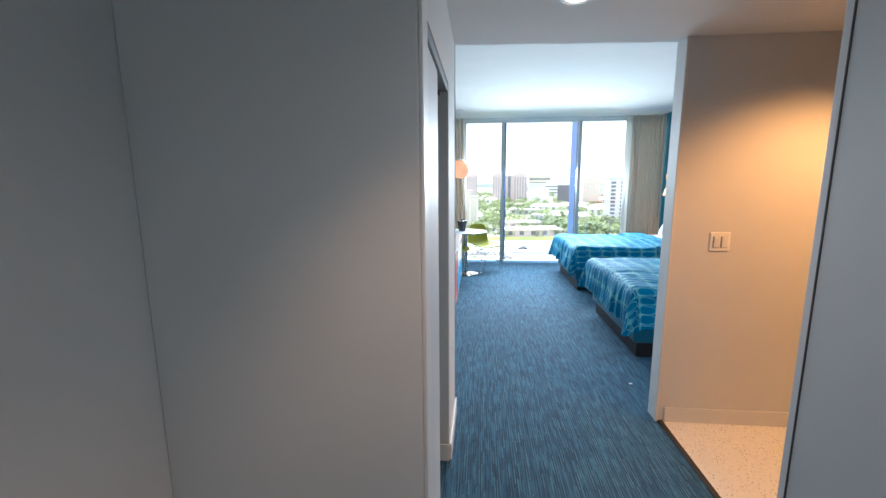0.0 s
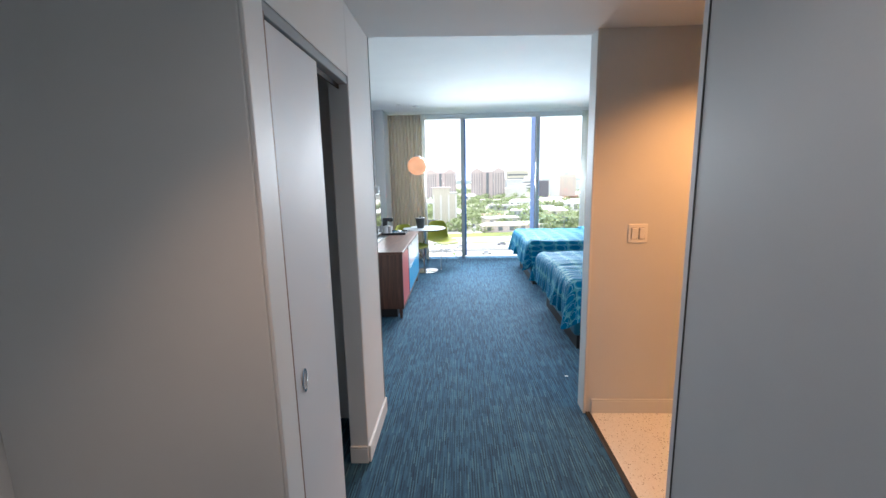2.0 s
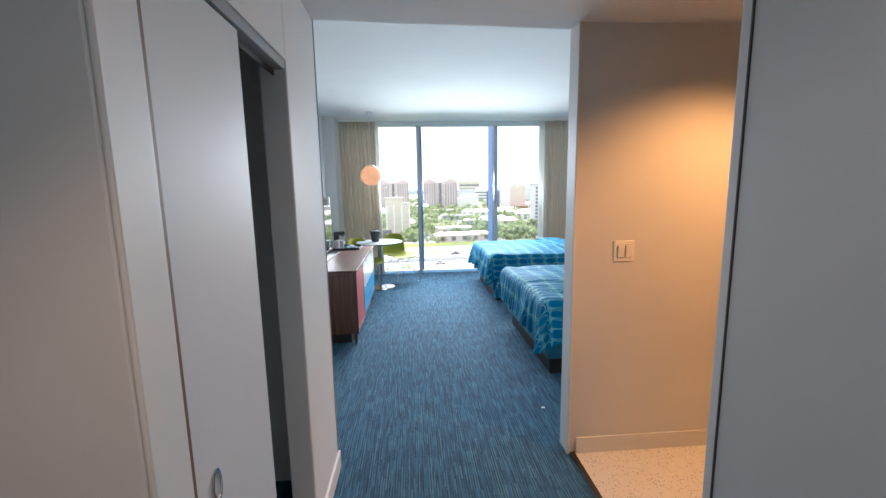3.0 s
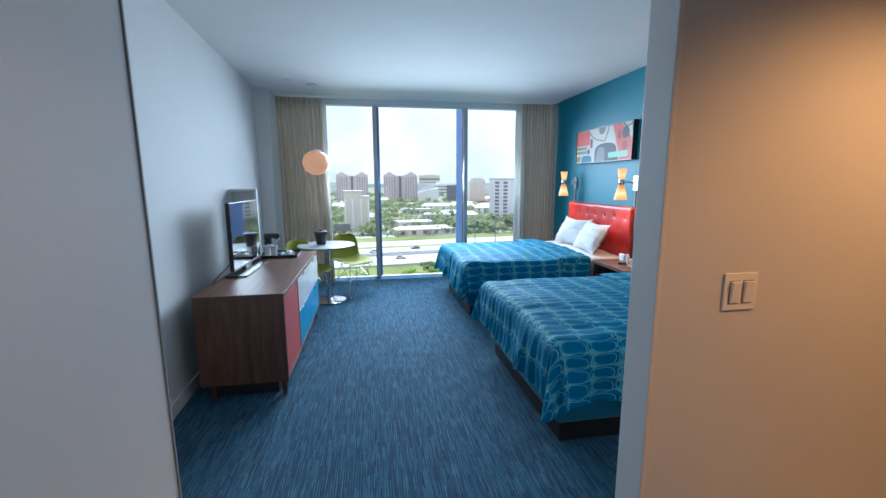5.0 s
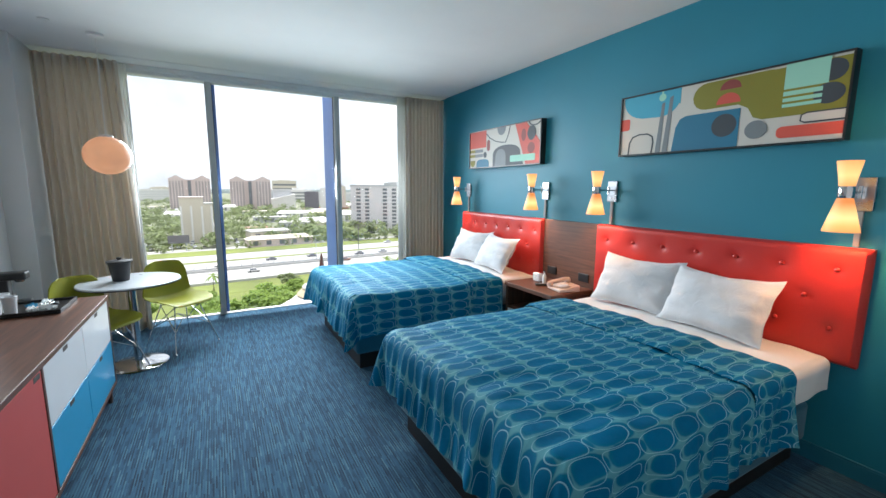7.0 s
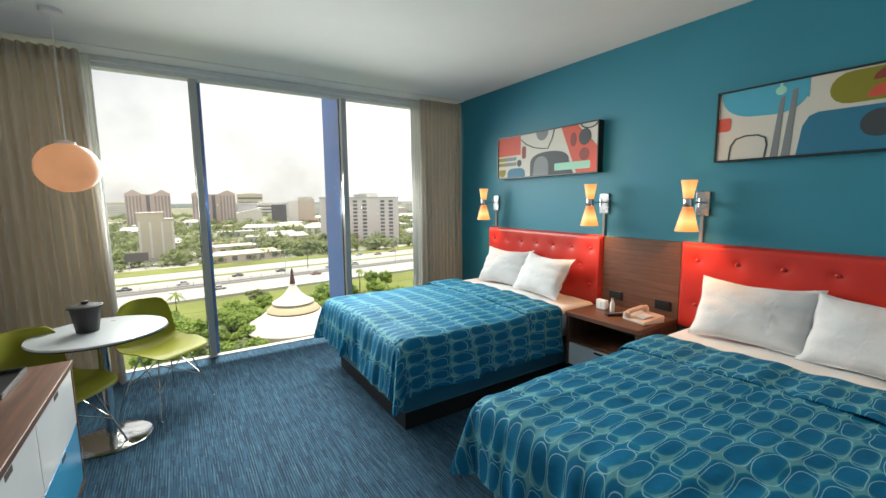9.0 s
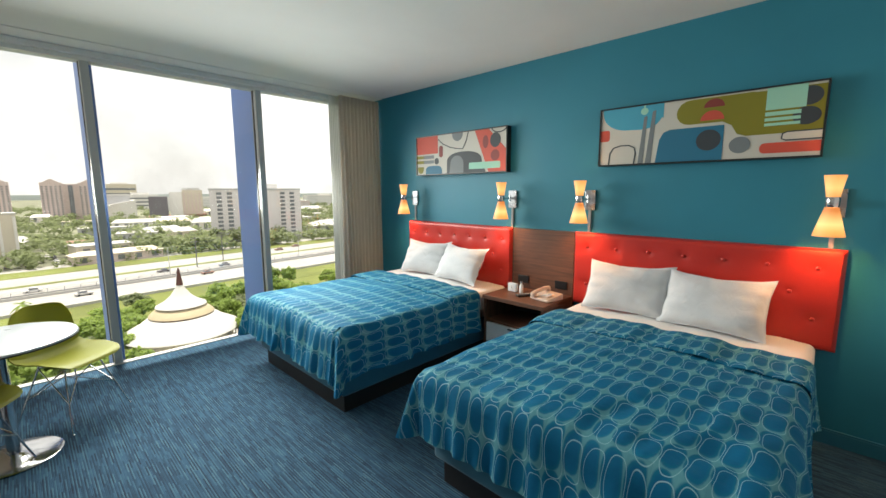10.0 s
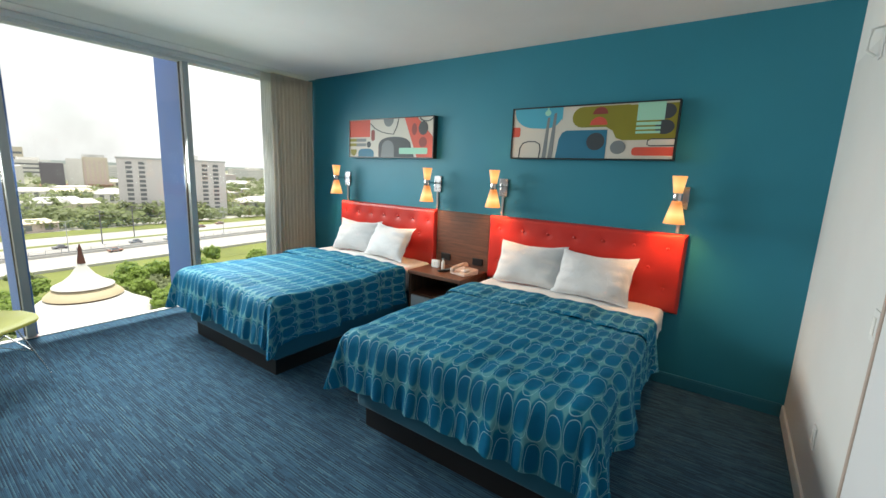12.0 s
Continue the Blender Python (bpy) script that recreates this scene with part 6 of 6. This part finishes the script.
def condo(x, y, w, d, h, rz):
    b = thing("apartment_building", (x, y, G), "pale grey apartment slab with columns of balconies", "building", rz=rz)
    m = pose(x, y, G, 0, 0, rz)
    block(b, m, -w / 2, w / 2, -d / 2, d / 2, 0, h, M_LILAC)
    block(b, m, -w / 2 - 0.4, w / 2 + 0.4, -d / 2 - 0.6, d / 2 + 0.4, h, h + 1.0, M_GREYB, "roof")
    block(b, m, w * 0.1, w * 0.24, -d / 4, d / 4, h + 1.0, h + 4.0, M_WHITEB, "roof_house")
    storeys = 12
    for cx in (-0.40, -0.29, -0.06, 0.06, 0.29, 0.40):
        for s in range(storeys):
            z = 1.0 + s * (h - 2) / storeys
            block(b, m, cx * w - 1.5, cx * w + 1.5, -d / 2 - 0.06, -d / 2 + 0.2, z + 0.5, z + 2.1, M_WINDOWB, "window")
        block(b, m, cx * w - 1.9, cx * w - 1.6, -d / 2 - 0.5, -d / 2, 1, h - 0.5, M_WHITEB, "pier")


condo(113.5, 291, 55, 18, 33, -21)


def hotel_tower(x, y, w, d, h, rz):
    b = thing("hotel_tower", (x, y, G), "pinkish hotel tower with gabled tops far away", "building", "far hotel towers", rz=rz)
    m = pose(x, y, G, 0, 0, rz)
    for a, e, hh, mt in ((-0.5, -0.14, h, M_PINKB), (-0.14, 0.12, h * 0.965, M_PINKB), (0.12, 0.5, h, M_PINKB)):
        block(b, m, a * w, e * w, -d / 2 - (3 if abs(a + 0.14) > 0.01 else 0), d / 2, 0, hh, mt)
    block(b, m, -0.05 * w, 0.03 * w, -d / 2 - 0.4, -d / 2 + 0.2, 3, h * 0.93, M_WINDOWB, "window_strip")
    for a, e in ((-0.5, -0.14), (0.12, 0.5)):
        g = box(a * w + 2, e * w - 2, -d / 2 - 3, -d / 2 + 8, h, h + 4.0)
        for v in g.verts:
            if v.co.z > h + 1:
                v.co.x = (a + e) / 2 * w + (v.co.x - (a + e) / 2 * w) * 0.1
        g.transform(m)
        part("gable", g, M_PINKB, b)
        for k in range(5):
            xx = (a + (e - a) * (k + 0.5) / 5) * w
            for s in range(14):
                z = 4 + s * (h - 7) / 14
                block(b, m, xx - 1.0, xx + 1.0, -d / 2 - 3.06, -d / 2 - 2.9, z, z + 1.5, M_WINDOWB, "window")


hotel_tower(-29, 655, 47, 24, 43, 2)
hotel_tower(45, 655, 52, 24, 43, -4)

wb = thing("blank_tower", (-10, 278, G), "beige windowless tower beside the highway", "building")
wm = pose(-10.0, 279, G, 0, 0, 2)
block(wb, wm, -8, 8, -7, 7, 0, 22, M_BEIGEB)
block(wb, wm, -8.2, 3.5, -6.5, 6.5, 22, 25.5, M_BEIGEB, "parapet")
block(wb, wm, -8.5, 3.8, -6.9, 6.9, 25.5, 26.1, M_PINKB, "coping")
for xx in (-7.4, -2.6, 2.6, 7.4):
    block(wb, wm, xx - 0.5, xx + 0.5, -7.5, -7.0, 0, 21, M_WHITEB, "rib")
block(wb, wm, 3.6, 8.4, -7.3, 7.3, 21.9, 22.6, M_KERB, "roof")

rb = thing("round_hotel", (136, 545, G), "cream rounded hotel block with a curved roof screen", "building")
rm = pose(136, 545, G, 0, 0, -14)
block(rb, rm, -17, -5, -10, 10, 0, 32, M_WHITEB)
block(rb, rm, -5, 15, -8, 12, 0, 34, M_BEIGEB)
for k in range(5):
    block(rb, rm, -4 + k * 3.8, -2.4 + k * 3.8, -8.1, -7.9, 3, 31, M_PINKB, "window_strip")
bm = lathe(0, 0, [(9, 34), (9, 36.5), (8.6, 36.5), (8.6, 34)], 32, close=True)
bm.transform(rm @ Matrix.Translation((4, 2, 0)))
part("roof_screen", bm, M_GREYB, rb)
block(rb, rm, -2, 18, -16, -8, 0, 7, M_ROOFRED, "porch")
dk = thing("dark_block", (108, 545, G), "dark clad office block", "building")
block(dk, pose(108, 545, G, 0, 0, -10), -9, 8, -8, 8, 0, 27, M_DARKB)
block(dk, pose(108, 545, G, 0, 0, -10), -9.2, 8.2, -8.2, 8.2, 27, 27.8, M_GREYB, "roof")
for x, y, w, h, mt in ((70, 740, 40, 24, M_GREYB), (92, 700, 26, 28, M_GREYB), (185, 820, 34, 22, M_WHITEB), (330, 700, 70, 16, M_PINKB), (260, 900, 44, 22, M_WHITEB), (420, 560, 50, 10, M_ROOFRED), (150, 1000, 60, 20, M_WHITEB), (-120, 1100, 160, 26, M_WHITEB), (500, 900, 70, 24, M_WHITEB)):
    fb_ = thing("far_building", (x, y, G), "grey block on the far skyline", "building", "skyline blocks")
    block(fb_, pose(x, y, G), -w / 2, w / 2, -10, 10, 0, h, mt)
    block(fb_, pose(x, y, G), -w / 2 - 0.5, w / 2 + 0.5, -10.5, 10.5, h, h + 1.2, M_WHITEB, "roof")
    # bands in grey render instead of dark glass: haze put into their colour
    for k in range(6):
        z = 3 + k * (h - 4) / 6
        block(fb_, pose(x, y, G), -w / 2 + 1, w / 2 - 1, -10.1, -9.9, z, z + (h - 4) / 14, M_GREYB, "window_band")
for k in range(34):
    y = rng.uniform(900, 2100)
    x = rng.uniform(-0.35, 1.5) * y
    w, h = rng.uniform(25, 80), rng.uniform(14, 34) if k % 5 else rng.uniform(38, 60)
    fb_ = thing("far_building", (x, y, G), "pale block on the hazy far skyline", "building", "skyline blocks")
    block(fb_, pose(x, y, G), -w / 2, w / 2, -10, 10, 0, h, rng.choice((M_WHITEB, M_PINKB, M_GREYB, M_BEIGEB)))
    block(fb_, pose(x, y, G), -w / 4, w / 4, -6, 6, h, h + 4, M_WHITEB, "roof_house")
    for j in range(3):
        z = h * (0.2 + 0.25 * j)
        block(fb_, pose(x, y, G), -w / 2 + 2, w / 2 - 2, -10.2, -9.9, z, z + h * 0.1, M_WINDOWB, "window_band")
rp = thing("slanted_roof", (78, 700, G), "long white slanted roof of an arena", "building")
bm = box(-30, 30, -8, 8, 0, 6)
for v in bm.verts:
    if v.co.z > 1:
        v.co.z = 22 if v.co.x > 0 else 9
bm.transform(pose(80, 690, G, 0, 0, 0))
part("roof", bm, M_WHITEB, rp)


# utility poles and cables
def pole(x, y, h):
    p = thing("utility_pole", (x, y, G), "tall dark wooden utility pole", "pole", "utility poles")
    part("post", rod([(x, y, G), (x, y, G + h)], 0.22, 8, None, 0.15), M_DARKB, p)
    for z in (h - 0.8, h - 2.2):
        part("crossarm", box(x - 1.5, x + 1.5, y - 0.1, y + 0.1, G + z, G + z + 0.22), M_DARKB, p)


POLES = [(64, 209.5, 13.5), (50, 198, 13.0)]
for p in POLES:
    pole(*p)
for dz in (0.9, 2.3):
    w = thing("power_line", (57, 204, G + 11), "thin dark power line between the poles", "cable", "power lines")
    a, b = POLES
    pts = [(a[0] + (b[0] - a[0]) * k / 8, a[1] + (b[1] - a[1]) * k / 8, G + 13.2 - dz + 0.25 - 1.2 * math.sin(math.pi * k / 8) * (0 < k < 8)) for k in range(9)]
    part("wire", rod(pts, 0.05, 5), M_DARKB, w)
for u in (-20, 40, 95, 150):
    x, y = along(u, 26)
    p = thing("street_lamp", (x, y, G), "slender grey highway lamp post", "street lamp", "highway lamps")
    part("post", rod([(x, y, G), (x, y, G + 11)], 0.14, 6, None, 0.08), M_GREYB, p)
    part("arm", rod([(x - 2, y, G + 11.2), (x, y, G + 11), (x + 2, y, G + 11.2)], 0.06, 5), M_GREYB, p)
